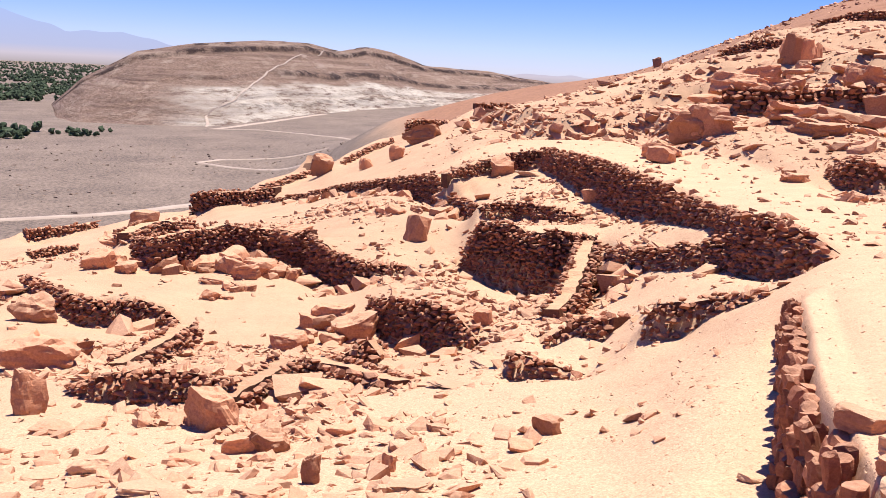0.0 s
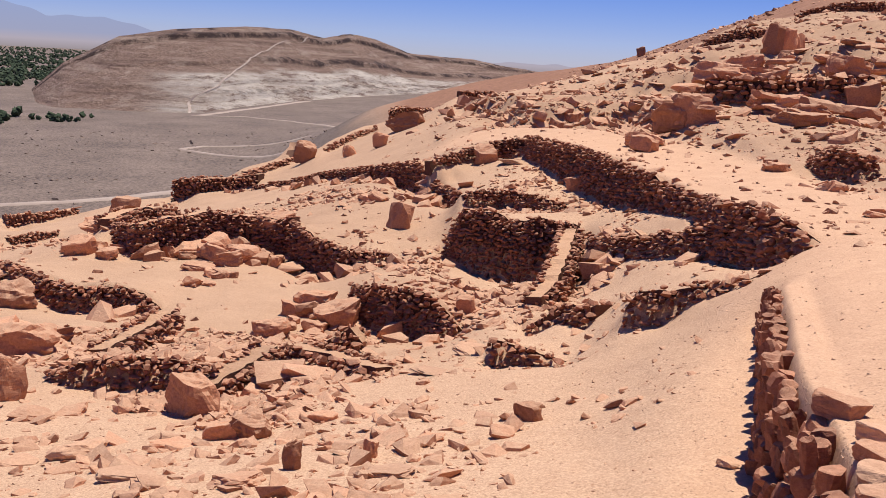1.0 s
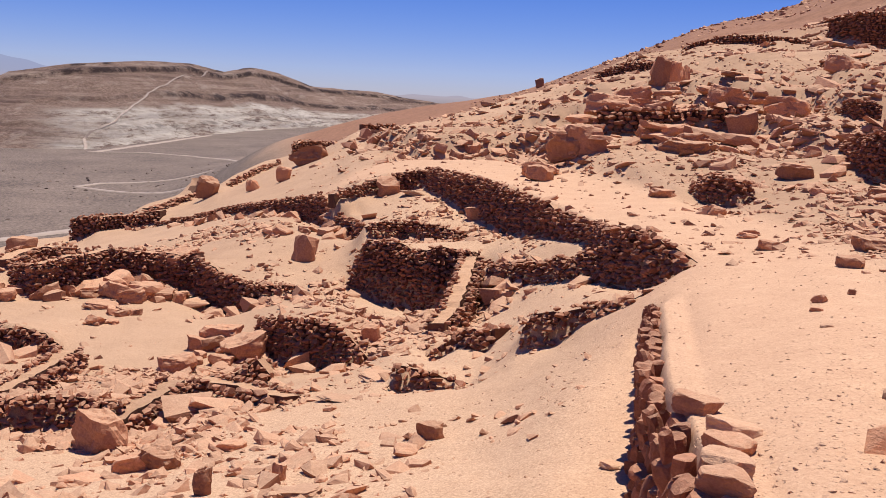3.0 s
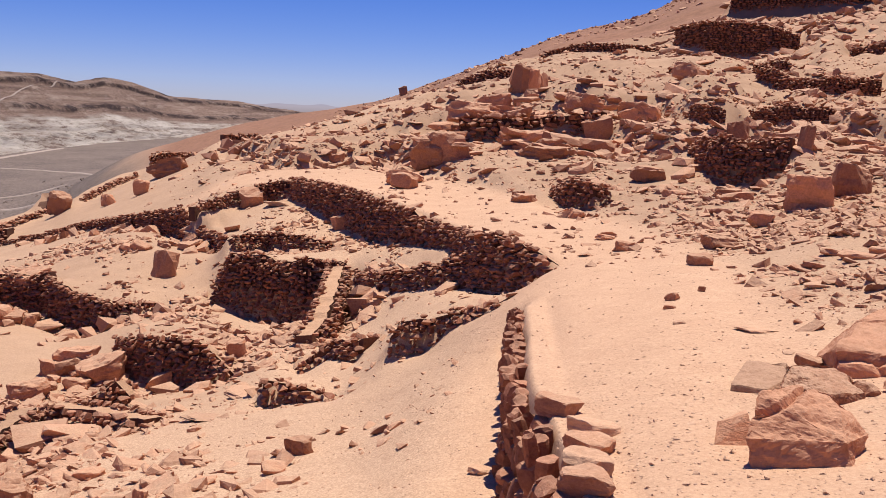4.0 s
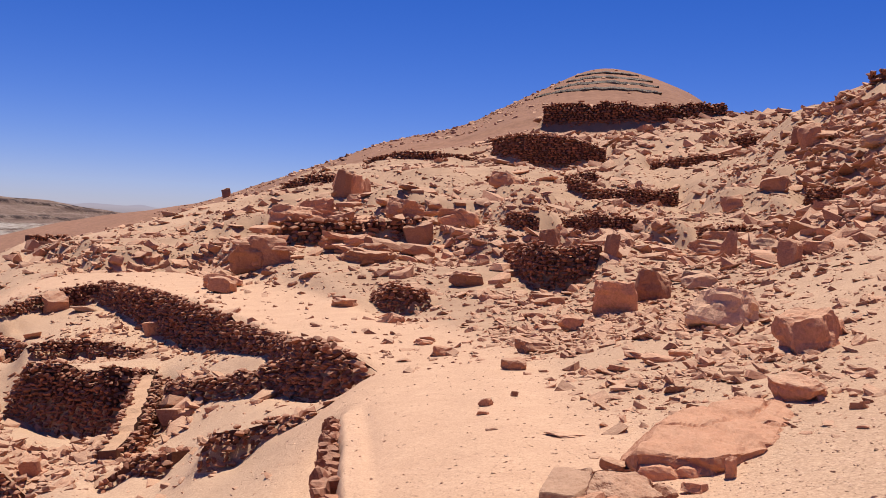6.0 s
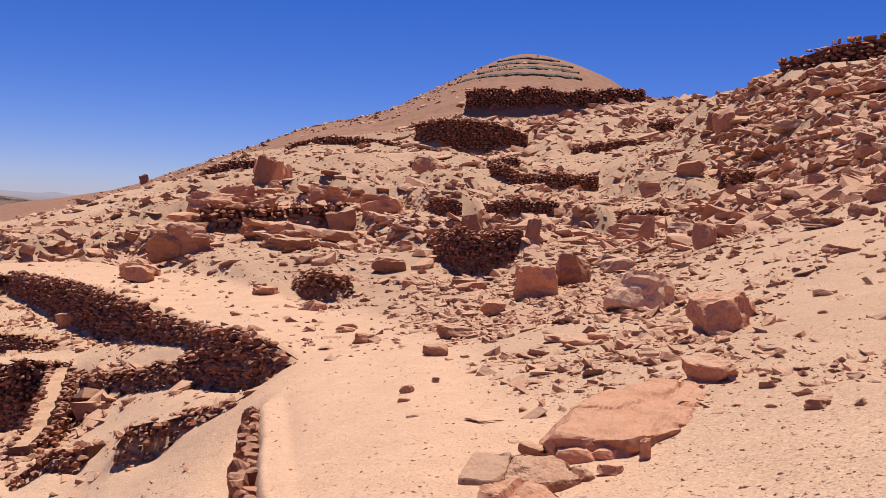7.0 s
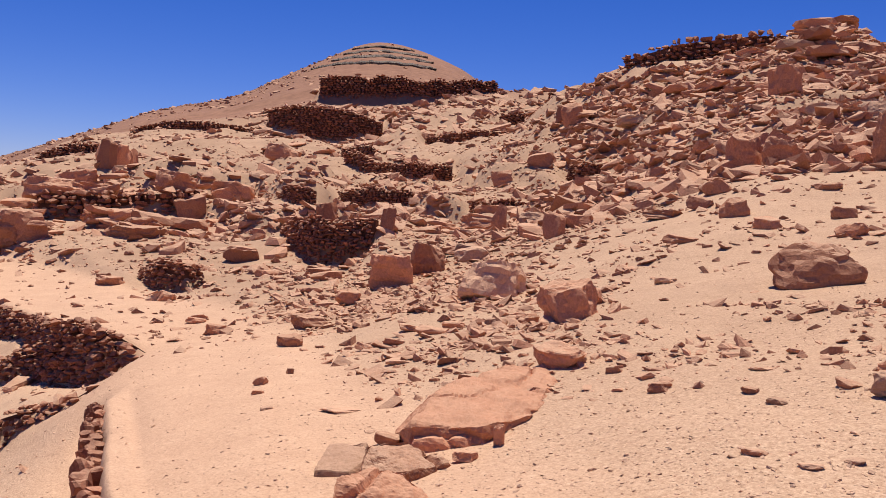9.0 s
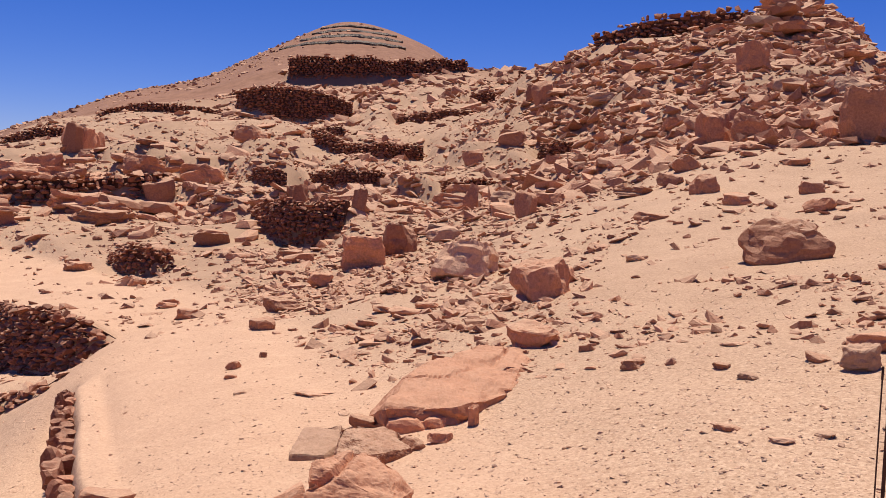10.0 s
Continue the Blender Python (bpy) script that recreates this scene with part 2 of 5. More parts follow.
WALLS.append(('fallen_wall', 'R', 0.6, ((-1.69, 15.11, -3.19, -3.14), (-1.17, 15.06, -3.2, -2.77), (-0.96, 14.98, -3.21, -2.97))))
WALLS.append(('small_wall', 'R', 0.6, ((1.62, 14.42, -2.56, -2.48), (1.89, 14.49, -2.43, -2.25), (2.12, 14.46, -2.28, -2.04), (2.48, 13.79, -2.21, -1.87))))
WALLS.append(('doorway_wall', 'R', 0.92, ((0.94, 12.68, -2.5, -2.09), (1.31, 12.54, -2.39, -2.13), (1.68, 12.3, -2.3, -2.19), (1.96, 12.16, -2.26, -2.21))))
WALLS.append(('door_jamb_wall', 'R', 0.92, ((2.64, 12.23, -1.75, -1.42), (2.75, 12.21, -1.68, -1.23), (3.1, 12.02, -1.59, -1.13), (3.4, 11.84, -1.21, -0.99), (3.68, 11.55, -1.02, -0.89), (3.86, 11.17, -0.8, -0.68))))
WALLS.append(('lower_edge_wall', 'R', 0.92, ((-16.1, 36.07, -5.85, -5.16), (-15.17, 37.01, -5.64, -5.18), (-14.19, 38.47, -5.37, -5.18))))
WALLS.append(('lower_rim_wall', 'R', 0.92, ((-12.53, 28.35, -4.68, -4.36), (-12.11, 29.08, -4.63, -4.37), (-11.6, 29.82, -4.53, -4.42))))
WALLS.append(('ridge_wall', 'R', 0.92, ((-7.84, 41.27, -3.92, -3.64), (-6.27, 44.06, -3.5, -3.23), (-6.16, 44.58, -3.33, -2.52), (-5.55, 45.67, -3.31, -2.7))))
WALLS.append(('far_rim_wall', 'R', 0.92, ((-4.78, 43.75, -2.91, -2.73), (-4.01, 46.84, -2.61, -2.39), (-2.8, 49.93, -2.22, -2.04))))
WALLS.append(('far_tower', 'R', 0.5, ((-2.41, 53.95, -2.11, -1.34), (-1.76, 53.98, -2.34, -1.15), (0.68, 55.01, -2.1, -1.28))))
WALLS.append(('far_tower_upper', 'R', 0.92, ((1.55, 51.99, -1.48, 0.01), (3.61, 52.89, -0.55, -0.01))))
WALLS.append(('bowl_wall', 'R', 0.92, ((11.91, 21.08, 0.88, 0.92), (11.23, 19.16, 0.54, 1.27), (11.01, 17.9, 0.24, 1.35), (11.28, 17.14, 0.23, 1.4), (11.61, 16.56, 0.47, 1.37))))
WALLS.append(('small_bowl_wall', 'R', 0.92, ((7.65, 19.22, -0.13, 0.02), (7.55, 18.18, -0.27, 0.36), (7.78, 17.54, -0.27, 0.33), (8.28, 17.54, -0.07, 0.16))))
WALLS.append(('keep_wall', 'R', 0.92, ((45.53, 75.55, 10.05, 13.1), (50.19, 72.56, 10.27, 13.64), (53.59, 70.09, 10.84, 13.46), (60.12, 67.3, 12.41, 13.9))))
WALLS.append(('keep_lower_wall', 'R', 0.92, ((33.05, 61.94, 6.66, 8.08), (34.09, 59.08, 5.56, 8.33), (36.89, 57.38, 5.62, 8.23), (39.68, 56.72, 6.04, 7.61))))
WALLS.append(('mid_wall_a', 'R', 0.92, ((26.16, 40.5, 3.6, 4.41), (25.93, 37.05, 2.6, 3.55), (26.64, 35.31, 2.46, 3.7), (28.72, 34.95, 2.74, 3.63))))
WALLS.append(('mid_wall_b', 'R', 0.92, ((15.75, 28.09, 1.63, 2.07), (15.76, 26.94, 1.47, 2.12), (16.24, 26.66, 1.58, 2.0))))
WALLS.append(('mid_wall_c', 'R', 0.92, ((18.49, 28.79, 1.5, 2.02), (18.95, 27.29, 1.46, 2.26), (20.08, 26.48, 1.56, 2.15))))
WALLS.append(('mid_wall_d', 'R', 0.92, ((24.09, 22.92, 2.62, 3.39), (23.86, 21.7, 2.56, 3.45), (24.56, 20.91, 2.83, 3.29))))
WALLS.append(('fragment_a', 'R', 0.92, ((19.08, 22.21, 1.43, 1.83), (19.31, 20.66, 1.13, 1.99), (20.27, 19.72, 1.35, 1.95))))
WALLS.append(('fragment_b', 'R', 0.92, ((16.06, 58.02, 2.97, 3.52), (17.2, 55.61, 3.14, 4.19), (18.75, 55.11, 3.48, 4.28))))
WALLS.append(('fragment_c', 'R', 0.92, ((26.52, 71.45, 5.63, 6.27), (28.41, 69.65, 6.14, 7.2), (31.75, 67.1, 6.27, 7.16), (34.37, 65.81, 6.17, 6.86))))
WALLS.append(('fragment_d', 'R', 0.92, ((24.39, 46.2, 3.55, 4.24), (25.08, 44.69, 3.36, 4.47), (25.65, 44.37, 3.57, 4.17))))
WALLS.append(('fragment_e', 'R', 0.92, ((38.04, 49.3, 5.46, 6.17), (39.14, 47.14, 5.38, 6.58), (41.72, 43.52, 5.9, 6.83))))
WALLS.append(('fragment_f', 'R', 0.92, ((34.37, 29.5, 8.43, 9.04), (34.89, 27.29, 8.64, 9.6), (36.5, 25.11, 8.89, 9.99), (37.68, 23.3, 9.16, 10.05))))
WALLS.append(('fragment_g', 'R', 0.92, ((56.64, 56.9, 10.48, 11.66), (57.94, 52.65, 10.27, 11.74), (59.16, 51.28, 10.58, 11.41))))
WALLS.append(('fragment_h', 'R', 0.92, ((29.78, 46.55, 4.02, 4.8), (30.58, 44.83, 3.85, 4.94), (31.64, 44.09, 3.71, 4.42))))
WALLS.append(('outcrop_face', 'R', 0.92, ((8.57, 30.52, 0.66, 1.41), (9.33, 29.78, 0.63, 1.55), (10.38, 28.91, 0.74, 1.5), (11.74, 28.39, 0.96, 1.76), (13.02, 28.39, 1.09, 1.88))))
WALLS.append(('fragment_i', 'R', 0.92, ((36.07, 29.02, 5.65, 6.32), (36.24, 27.17, 5.46, 6.51), (37.28, 25.73, 5.75, 6.4))))
WALLS.append(('fragment_j', 'R', 0.92, ((48.39, 53.69, 7.99, 8.85), (48.98, 51.79, 7.54, 9.02), (50.08, 49.31, 7.74, 8.78))))

NEAR_WALL = ((3.55, 9.78, -1.00, -0.47), (2.97, 8.05, -1.02, -0.36), (2.50, 6.75, -1.05, -0.25), (2.25, 6.0, -1.07, -0.20), (2.02, 5.0, -1.08, -0.13), (1.78, 4.06, -1.05, -0.08), (1.58, 3.4, -1.0, -0.05))
BATTER = {"retaining_wall": 0.02}
WALLS.append(("retaining_wall", "L", 1.0, NEAR_WALL[::-1]))

# ---- lie of the land: distance and height along bearings (degrees to the right of straight ahead) ----
LOWER_SLOPE = {
    -95: ((0.5, 0.0), (6, -1.6), (12, -3.2), (30, -7.5), (60, -14), (120, -40), (400, -46), (6000, -46)),
    -40: ((0.5, 0.0), (4, -1.3), (8.5, -2.3), (13, -3.1), (20, -3.8), (40, -6.6), (48, -9), (120, -40), (300, -45), (6000, -45)),
    -27: ((0.5, 0.0), (4, -1.2), (8.2, -2.2), (13, -2.95), (20, -3.35), (30, -4.6), (40, -5.7), (46, -8), (120, -38), (300, -44), (6000, -44)),
    -19: ((0.5, 0.0), (4, -1.1), (7.9, -2.05), (13, -2.95), (18, -3.3), (24, -3.25), (33, -4.4), (42, -5.1), (49, -8), (120, -37), (300, -43), (6000, -43)),
    -10: ((0.5, 0.0), (4, -1.0), (7.6, -1.9), (12.5, -2.75), (16, -3.15), (22, -3.0), (30, -3.0), (38, -3.5), (45, -3.4), (52, -6), (120, -35), (300, -42), (6000, -42)),
}
MIDDLE_SLOPE = {
    -4: ((0.5, 0.0), (4, -0.9), (7.4, -1.75), (12, -2.5), (16, -3.1), (21, -2.6), (28, -1.9), (38, -2.0), (54, -1.9), (62, -5), (130, -30), (350, -16), (520, -39), (6000, -41)),
    0: ((0.5, -0.05), (4, -1.0), (7.2, -1.68), (12, -2.4), (16, -2.85), (20.5, -2.45), (27.5, -1.4), (34, -1.3), (52, -0.9), (60, -4), (130, -22), (330, -8.0), (520, -38), (6000, -41)),
    3: ((0.5, -0.05), (4, -1.0), (7, -1.6), (12, -2.3), (16, -2.6), (20, -2.3), (27.5, -1.0), (32, -0.7), (50, 0.0), (58, -3), (130, -14), (330, -3.6), (520, -36), (6000, -40)),
    11: ((0.5, -0.1), (2.5, -0.62), (4, -0.98), (6.9, -1.38), (12, -1.95), (16, -1.9), (21, -0.8), (28, -0.4), (33, 0.15), (55, 1.9), (64, 1), (130, -3), (300, 6), (520, -15), (6000, -20)),
}
UPPER_SLOPE = {
    17: ((0.5, -0.1), (2.5, -0.6), (4, -0.98), (7, -1.08), (9.8, -1.08), (11.5, -0.95), (14, -0.75), (22, -0.4), (30, 0.45), (45, 2.2), (75, 5.2), (110, 5), (250, 14), (500, 2), (6000, -5)),
    21.2: ((0.5, 0.0), (3, -0.06), (4.2, -0.1), (10, -0.33), (14, -0.35), (21, -0.08), (29, 0.75), (45, 2.8), (75, 6.7), (110, 8.7), (250, 20.5), (500, 9), (6000, 0)),
    19: ((0.5, 0.0), (2.5, -0.4), (4, -0.75), (9.8, -0.95), (11.2, -0.55), (14, -0.5), (22, -0.25), (30, 0.55), (45, 2.4), (75, 6.0), (110, 7), (250, 16), (500, 5), (6000, 0)),
    26.5: ((0.5, 0.0), (4.5, -0.05), (10, -0.18), (14.3, -0.2), (21, 0.12), (29, 0.95), (45, 3.2), (75, 7.4), (110, 10.5), (250, 25.5), (500, 14), (6000, 0)),
    30: ((0.5, 0.0), (5, 0.0), (10, -0.02), (14.5, -0.05), (21, 0.3), (28, 1.1), (45, 3.6), (75, 8.2), (110, 12.5), (250, 34.0), (500, 20), (6000, 0)),
    34: ((0.5, 0.0), (5, 0.0), (10, 0.0), (14.5, 0.1), (21, 0.5), (28, 1.2), (45, 3.7), (90, 11.0), (130, 16), (250, 44.0), (500, 20), (6000, 0)),
    37: ((0.5, 0.0), (5, 0.03), (10, 0.1), (14.5, 0.25), (22, 0.8), (28, 1.25), (45, 4.0), (90, 12.2), (130, 17), (250, 41.0), (500, 20), (6000, 0)),
    40: ((0.5, 0.0), (5.5, 0.08), (7.5, 0.15), (11, 0.2), (15, 0.4), (24, 1.15), (42, 3.9), (95, 14.9), (130, 16), (250, 36.0), (500, 20), (6000, 0)),
}
RIGHT_SLOPE = {
    45: ((0.5, 0.0), (5.5, 0.16), (7, 0.24), (9.5, 0.4), (13.5, 0.55), (21, 1.4), (30, 2.9), (42, 5.7), (55, 9.8), (75, 12.3), (95, 14.6), (130, 12), (6000, 10)),
    50: ((0.5, 0.0), (5.5, 0.25), (6.8, 0.35), (8.5, 0.55), (12.5, 0.85), (19, 1.65), (28, 3.4), (38, 6.5), (46, 9.3), (50, 9.4), (60, 8), (6000, 20)),
    55: ((0.5, 0.0), (5.2, 0.34), (8, 0.62), (11.5, 0.95), (16.5, 1.7), (23, 3.1), (31, 5.3), (38, 8.0), (44, 10.3), (50, 10.4), (60, 8), (6000, 20)),
    58: ((0.5, 0.0), (5, 0.40), (8, 0.68), (11, 1.0), (15.5, 1.7), (21, 3.1), (30, 5.6), (38, 8.4), (44, 10.6), (50, 10.7), (60, 8), (6000, 20)),
    63: ((0.5, 0.0), (5, 0.46), (8, 0.78), (11, 1.15), (15.5, 1.85), (21, 3.1), (30, 5.4), (38, 8.0), (44, 10.4), (48, 10.2), (60, 7), (6000, 20)),
    64.8: ((0.5, 0.0), (5, 0.48), (8, 0.82), (11, 1.2), (15.5, 1.95), (21, 3.15), (30, 5.2), (42, 7.2), (60, 7), (6000, 20)),
    66: ((0.5, 0.0), (5, 0.50), (8, 0.85), (11, 1.25), (15.5, 2.0), (21, 3.2), (30, 5.2), (42, 7.2), (60, 7), (6000, 20)),
    110: ((0.5, 0.0), (5, 0.9), (20, 3.6), (60, 10), (300, 30), (6000, 30)),
    190: ((0.5, 0.0), (5, 0.2), (20, 1.5), (60, 5), (300, 0), (6000, -20)),
}
LAND = {**LOWER_SLOPE, **MIDDLE_SLOPE, **UPPER_SLOPE, **RIGHT_SLOPE}

AZ = np.concatenate([np.arange(-35, 72, 0.14), np.arange(72, 325, 3.0)])
RINGS = np.concatenate([np.geomspace(0.3, 3.0, 14)[:-1], np.geomspace(3.0, 32.0, 330)[:-1], np.geomspace(32.0, 120.0, 85)[:-1], np.geomspace(120.0, 4900.0, 80)])
NA, NR = len(AZ), len(RINGS)


def base_land():
    """Heights on the rings: smooth along each bearing, smooth from bearing to bearing."""
    keys = sorted(LAND)
    lr = np.log(RINGS)
    lines = np.array([np.interp(lr, np.log([p[0] for p in LAND[k]]), [p[1] for p in LAND[k]]) for k in keys])
    for _ in range(6):
        lines[:, 1:-1] = 0.25 * lines[:, :-2] + 0.5 * lines[:, 1:-1] + 0.25 * lines[:, 2:]
    az = np.where(AZ > 262, AZ - 360, AZ)
    k = np.array(keys + [keys[0] + 360], float)
    lines = np.vstack([lines, lines[:1]])
    out = np.zeros((NA, NR))
    for i, a in enumerate(az):
        a = a if a >= k[0] else a + 360
        j = int(np.clip(np.searchsorted(k, a) - 1, 0, len(k) - 2))
        u = (a - k[j]) / (k[j + 1] - k[j])
        out[i] = lines[j] * (1 - u) + lines[j + 1] * u
    fine = AZ < 72
    block = out[fine]
    for _ in range(120):
        block[1:-1] = 0.25 * block[:-2] + 0.5 * block[1:-1] + 0.25 * block[2:]
    out[fine] = block
    return out


def along(pts, step):
    """Points and left-hand normals along a polyline, with foot and top."""
    res = []
    for (x0, y0, b0, t0), (x1, y1, b1, t1) in zip(pts, pts[1:]):
        length = math.hypot(x1 - x0, y1 - y0)
        count = max(1, int(length / step))
        nx, ny = -(y1 - y0) / length, (x1 - x0) / length
        for k in range(count):
            u = k / count
            res.append((x0 + u * (x1 - x0), y0 + u * (y1 - y0), nx, ny, b0 + u * (b1 - b0), t0 + u * (t1 - t0)))
    return res


def cell(x, y):
    a = math.degrees(math.atan2(x, y))
    i = int(round((a + 35) / 0.14))
    j = int(np.argmin(np.abs(RINGS - math.hypot(x, y))))
    return (i, j) if 0 <= i < len(np.arange(-35, 72, 0.14)) else None


def settle(base):
    """Lays the earth against the walls: at the foot on the open side, near the top behind, easing out over a few metres."""
    nf = len(np.arange(-35, 72, 0.14))
    want = {}
    for name, low, backed, pts in WALLS:
        sign = 1 if low == "L" else -1
        far = math.hypot(pts[0][0], pts[0][1])
        for x, y, nx, ny, b, t in along(pts, max(0.03, far * 0.0018)):
            earth = b + backed * (t - b) - 0.03
            scale = max(0.55, far / 22)
            for off, z in ((0.12 + BATTER.get(name, 0) / scale, b - 0.02), (0.0 + 0.9 * BATTER.get(name, 0) / scale, b - 0.04), (-0.15, earth), (-0.3, earth), *(((-0.6, earth),) if name == "retaining_wall" else ())):
                c = cell(x + sign * nx * off * scale, y + sign * ny * off * scale)
                if c:
                    want.setdefault(c, []).append(t if name == "retaining_wall" and off < 0 else z)
    cons = np.zeros((nf, NR), bool)
    vals = np.zeros((nf, NR))
    for (i, j), zs in want.items():
        cons[i, j], vals[i, j] = True, np.mean(zs) - base[i, j]
    field = np.zeros((nf, NR))
    for f in (8, 4, 2, 1):
        hi, hj = -(-nf // f), -(-NR // f)
        cc, vv = np.zeros((hi, hj)), np.zeros((hi, hj))
        ii, jj = np.nonzero(cons)
        np.add.at(cc, (ii // f, jj // f), 1)
        np.add.at(vv, (ii // f, jj // f), vals[ii, jj])
        m = cc > 0
        vv = np.where(m, vv / np.maximum(cc, 1), 0)
        g = field[::f, ::f][:hi, :hj].copy() if f == 8 else np.repeat(np.repeat(g, 2, 0), 2, 1)[:hi, :hj]
        fade = 1 - 0.0012 * f * f
        for _ in range(160):
            p = np.pad(g, 1, mode="edge")
            g = fade * 0.25 * (p[:-2, 1:-1] + p[2:, 1:-1] + p[1:-1, :-2] + p[1:-1, 2:])
            g = np.where(m, vv, g)
    out = base.copy()
    block = out[:nf] + g
    for _ in range(4):
        block[1:-1] = 0.25 * block[:-2] + 0.5 * block[1:-1] + 0.25 * block[2:]
    block[:, 1:-1] = 0.15 * block[:, :-2] + 0.7 * block[:, 1:-1] + 0.15 * block[:, 2:]
    out[:nf] = block
    return out


def is_path(x, y):
    """How trodden the earth is: the path beside the retaining wall and on along the terrace."""
    line = ((1.0, 1.0), (2.6, 4.0), (4.2, 8.6), (5.6, 12.5), (6.0, 16.0), (5.6, 21.0), (4.0, 28.5), (1.5, 31.0))
    best = np.full(np.shape(x), 99.0)
    for (x0, y0), (x1, y1) in zip(line, line[1:]):
        u = np.clip(((x - x0) * (x1 - x0) + (y - y0) * (y1 - y0)) / ((x1 - x0) ** 2 + (y1 - y0) ** 2), 0, 1)
        best = np.minimum(best, np.hypot(x - x0 - u * (x1 - x0), y - y0 - u * (y1 - y0)))
    return 1 - smooth(0.9, 2.0, best)


def stony(x, y):
    """Where the hillside is covered with rubble, 0 to 1."""
    r, a = np.hypot(x, y), np.degrees(np.arctan2(x, y))
    up = smooth(24, 30, r + 14 * smooth(12, 30, a) - 6 * smooth(36, 55, a)) * smooth(-2, 6, a)
    return np.clip(up * (0.85 + 1.1 * fractal(x, y, 9.0, 3)), 0, 1) * (1 - smooth(95, 120, r)) * (1 - is_path(x, y))


STEP = 1.15
FACES = {}


def terraces(x, y, z, st, r):
    """Steps in the ruined hillside: level sand above, a steep stony face below, along wandering contours."""
    amp = smooth(0.15, 0.6, st) * smooth(17, 23, r) * (1 - smooth(40, 54, r)) * (1 - smooth(85, 100, r)) * (1 - 0.65 * smooth(41, 47, np.degrees(np.arctan2(x, y))))
    phase = (z + 1.1 * fractal(x + 60, y + 20, 7.0, 3)) / STEP
    f = phase - np.floor(phase)
    FACES["mask"] = amp * smooth(0.55, 0.72, f) * (1 - smooth(0.97, 1.0, f))
    return z + amp * 0.9 * STEP * (smooth(0.68, 0.96, f) - f + 0.32)


def ground():
    z = base_land()
    a, r = np.radians(AZ)[:, None], RINGS[None, :]
    x, y = r * np.sin(a), r * np.cos(a)
    st, tr = stony(x, y), is_path(x, y)
    near = 1 - smooth(40, 110, r)
    z = z + near * ((0.10 * fractal(x, y, 1.6, 4)) * (1 - 0.6 * tr) + 0.10 * fractal(x, y, 4.5, 3) * (1 - 0.5 * tr)) * smooth(1, 4, r)
    z = z + st * (0.8 * fractal(x, y, 3.2, 5, 0.65) * smooth(18, 40, r))
    z = terraces(x, y, z, st, r + 0 * a)
    z = settle(z)
    z = z + smooth(120, 220, r) * (3.0 * fractal(x, y, 90, 5) * (z > -30) + 1.2 * fractal(x, y, 60, 4))
    z[:, -1] = np.minimum(z[:, -1], -40)
    verts = np.stack([x, y, z], -1).reshape(-1, 3)
    verts = np.vstack([verts, [[0, 0, 0]]])
    i, j = np.meshgrid(np.arange(NA), np.arange(NR - 1), indexing="ij")
    i2 = (i + 1) % NA
    quads = np.stack([i * NR + j, i * NR + j + 1, i2 * NR + j + 1, i2 * NR + j], -1).reshape(-1, 4)
    me = bpy.data.meshes.new("ground")
    faces = quads.tolist() + [[k * NR, ((k + 1) % NA) * NR, NA * NR] for k in range(NA)]
    me.from_pydata(verts.tolist(), [], faces)
    aa = np.degrees(a) + 0 * r
    aa = np.where(aa > 180, aa - 360, aa)
    rr = r + 0 * a
    hill = smooth(70, 100, rr) * smooth(-5, -1, aa)
    plain = smooth(55, 75, rr) * (1 - smooth(-5, -1, aa + 3 * fractal(x, y, 60, 3)))
    plain = np.maximum(plain, smooth(500, 620, rr))
    for name, f in (("trodden", tr), ("scree", np.clip(np.maximum(st * 1.2, (0.5 * smooth(26, 36, aa) * smooth(4, 9, rr) + 0.55 * (1 - smooth(0, 6, aa)) * smooth(11, 15, rr)) * (1 - tr)) + 0.25 * fractal(x, y, 3.0, 3), 0, 1)), ("hill", hill * (1 - plain)), ("plain", plain)):
        at = me.attributes.new(name, "FLOAT", "POINT")
        at.data.foreach_set("value", np.append(f.reshape(-1), 0).astype(np.float32))
    me.materials.append(SAND)
    me.polygons.foreach_set("use_smooth", np.ones(len(me.polygons), bool))
    tagged(new("ground", me), "dusty orange desert hillside with gravel, terraces and a trodden path", "ground", kind="structure")
    return z


HEIGHT = ground()


def on_grid(field, x, y):
    """A value of the ground's grid at a place."""
    x, y = np.asarray(x, float), np.asarray(y, float)
    a = np.degrees(np.arctan2(x, y))
    fi = np.clip((a + 35) / 0.14, 0, int(107 / 0.14) - 1.01)
    fj = np.interp(np.log(np.maximum(np.hypot(x, y), 0.3)), np.log(RINGS), np.arange(NR))
    i, j = fi.astype(int), np.minimum(fj.astype(int), NR - 2)
    u, v = fi - i, fj - j
    return (field[i, j] * (1 - u) + field[i + 1, j] * u) * (1 - v) + (field[i, j + 1] * (1 - u) + field[i + 1, j + 1] * u) * v


def gz(x, y):
    """Height of the earth."""
    return on_grid(HEIGHT, x, y)


def face(x, y):
    """Where a terrace breaks off, 0 to 1."""
    return on_grid(FACES["mask"], x, y)


# the retaining wall ends level with the path
NEAR_WALL = tuple((x, y, b, float(gz(x + 0.3, y - 0.05)) - 0.02) for x, y, b, t in NEAR_WALL)
WALLS[-1] = (*WALLS[-1][:3], NEAR_WALL[::-1])


# ---- making meshes ----
def part(name, bm, material, parent=None, label=""):
    me = bpy.data.meshes.new(name)
    bm.to_mesh(me)
    bm.free()
    me.materials.append(material)
    ob = new(name, me)
    ob.parent = parent
    if label:
        ob["label"] = label
    return ob


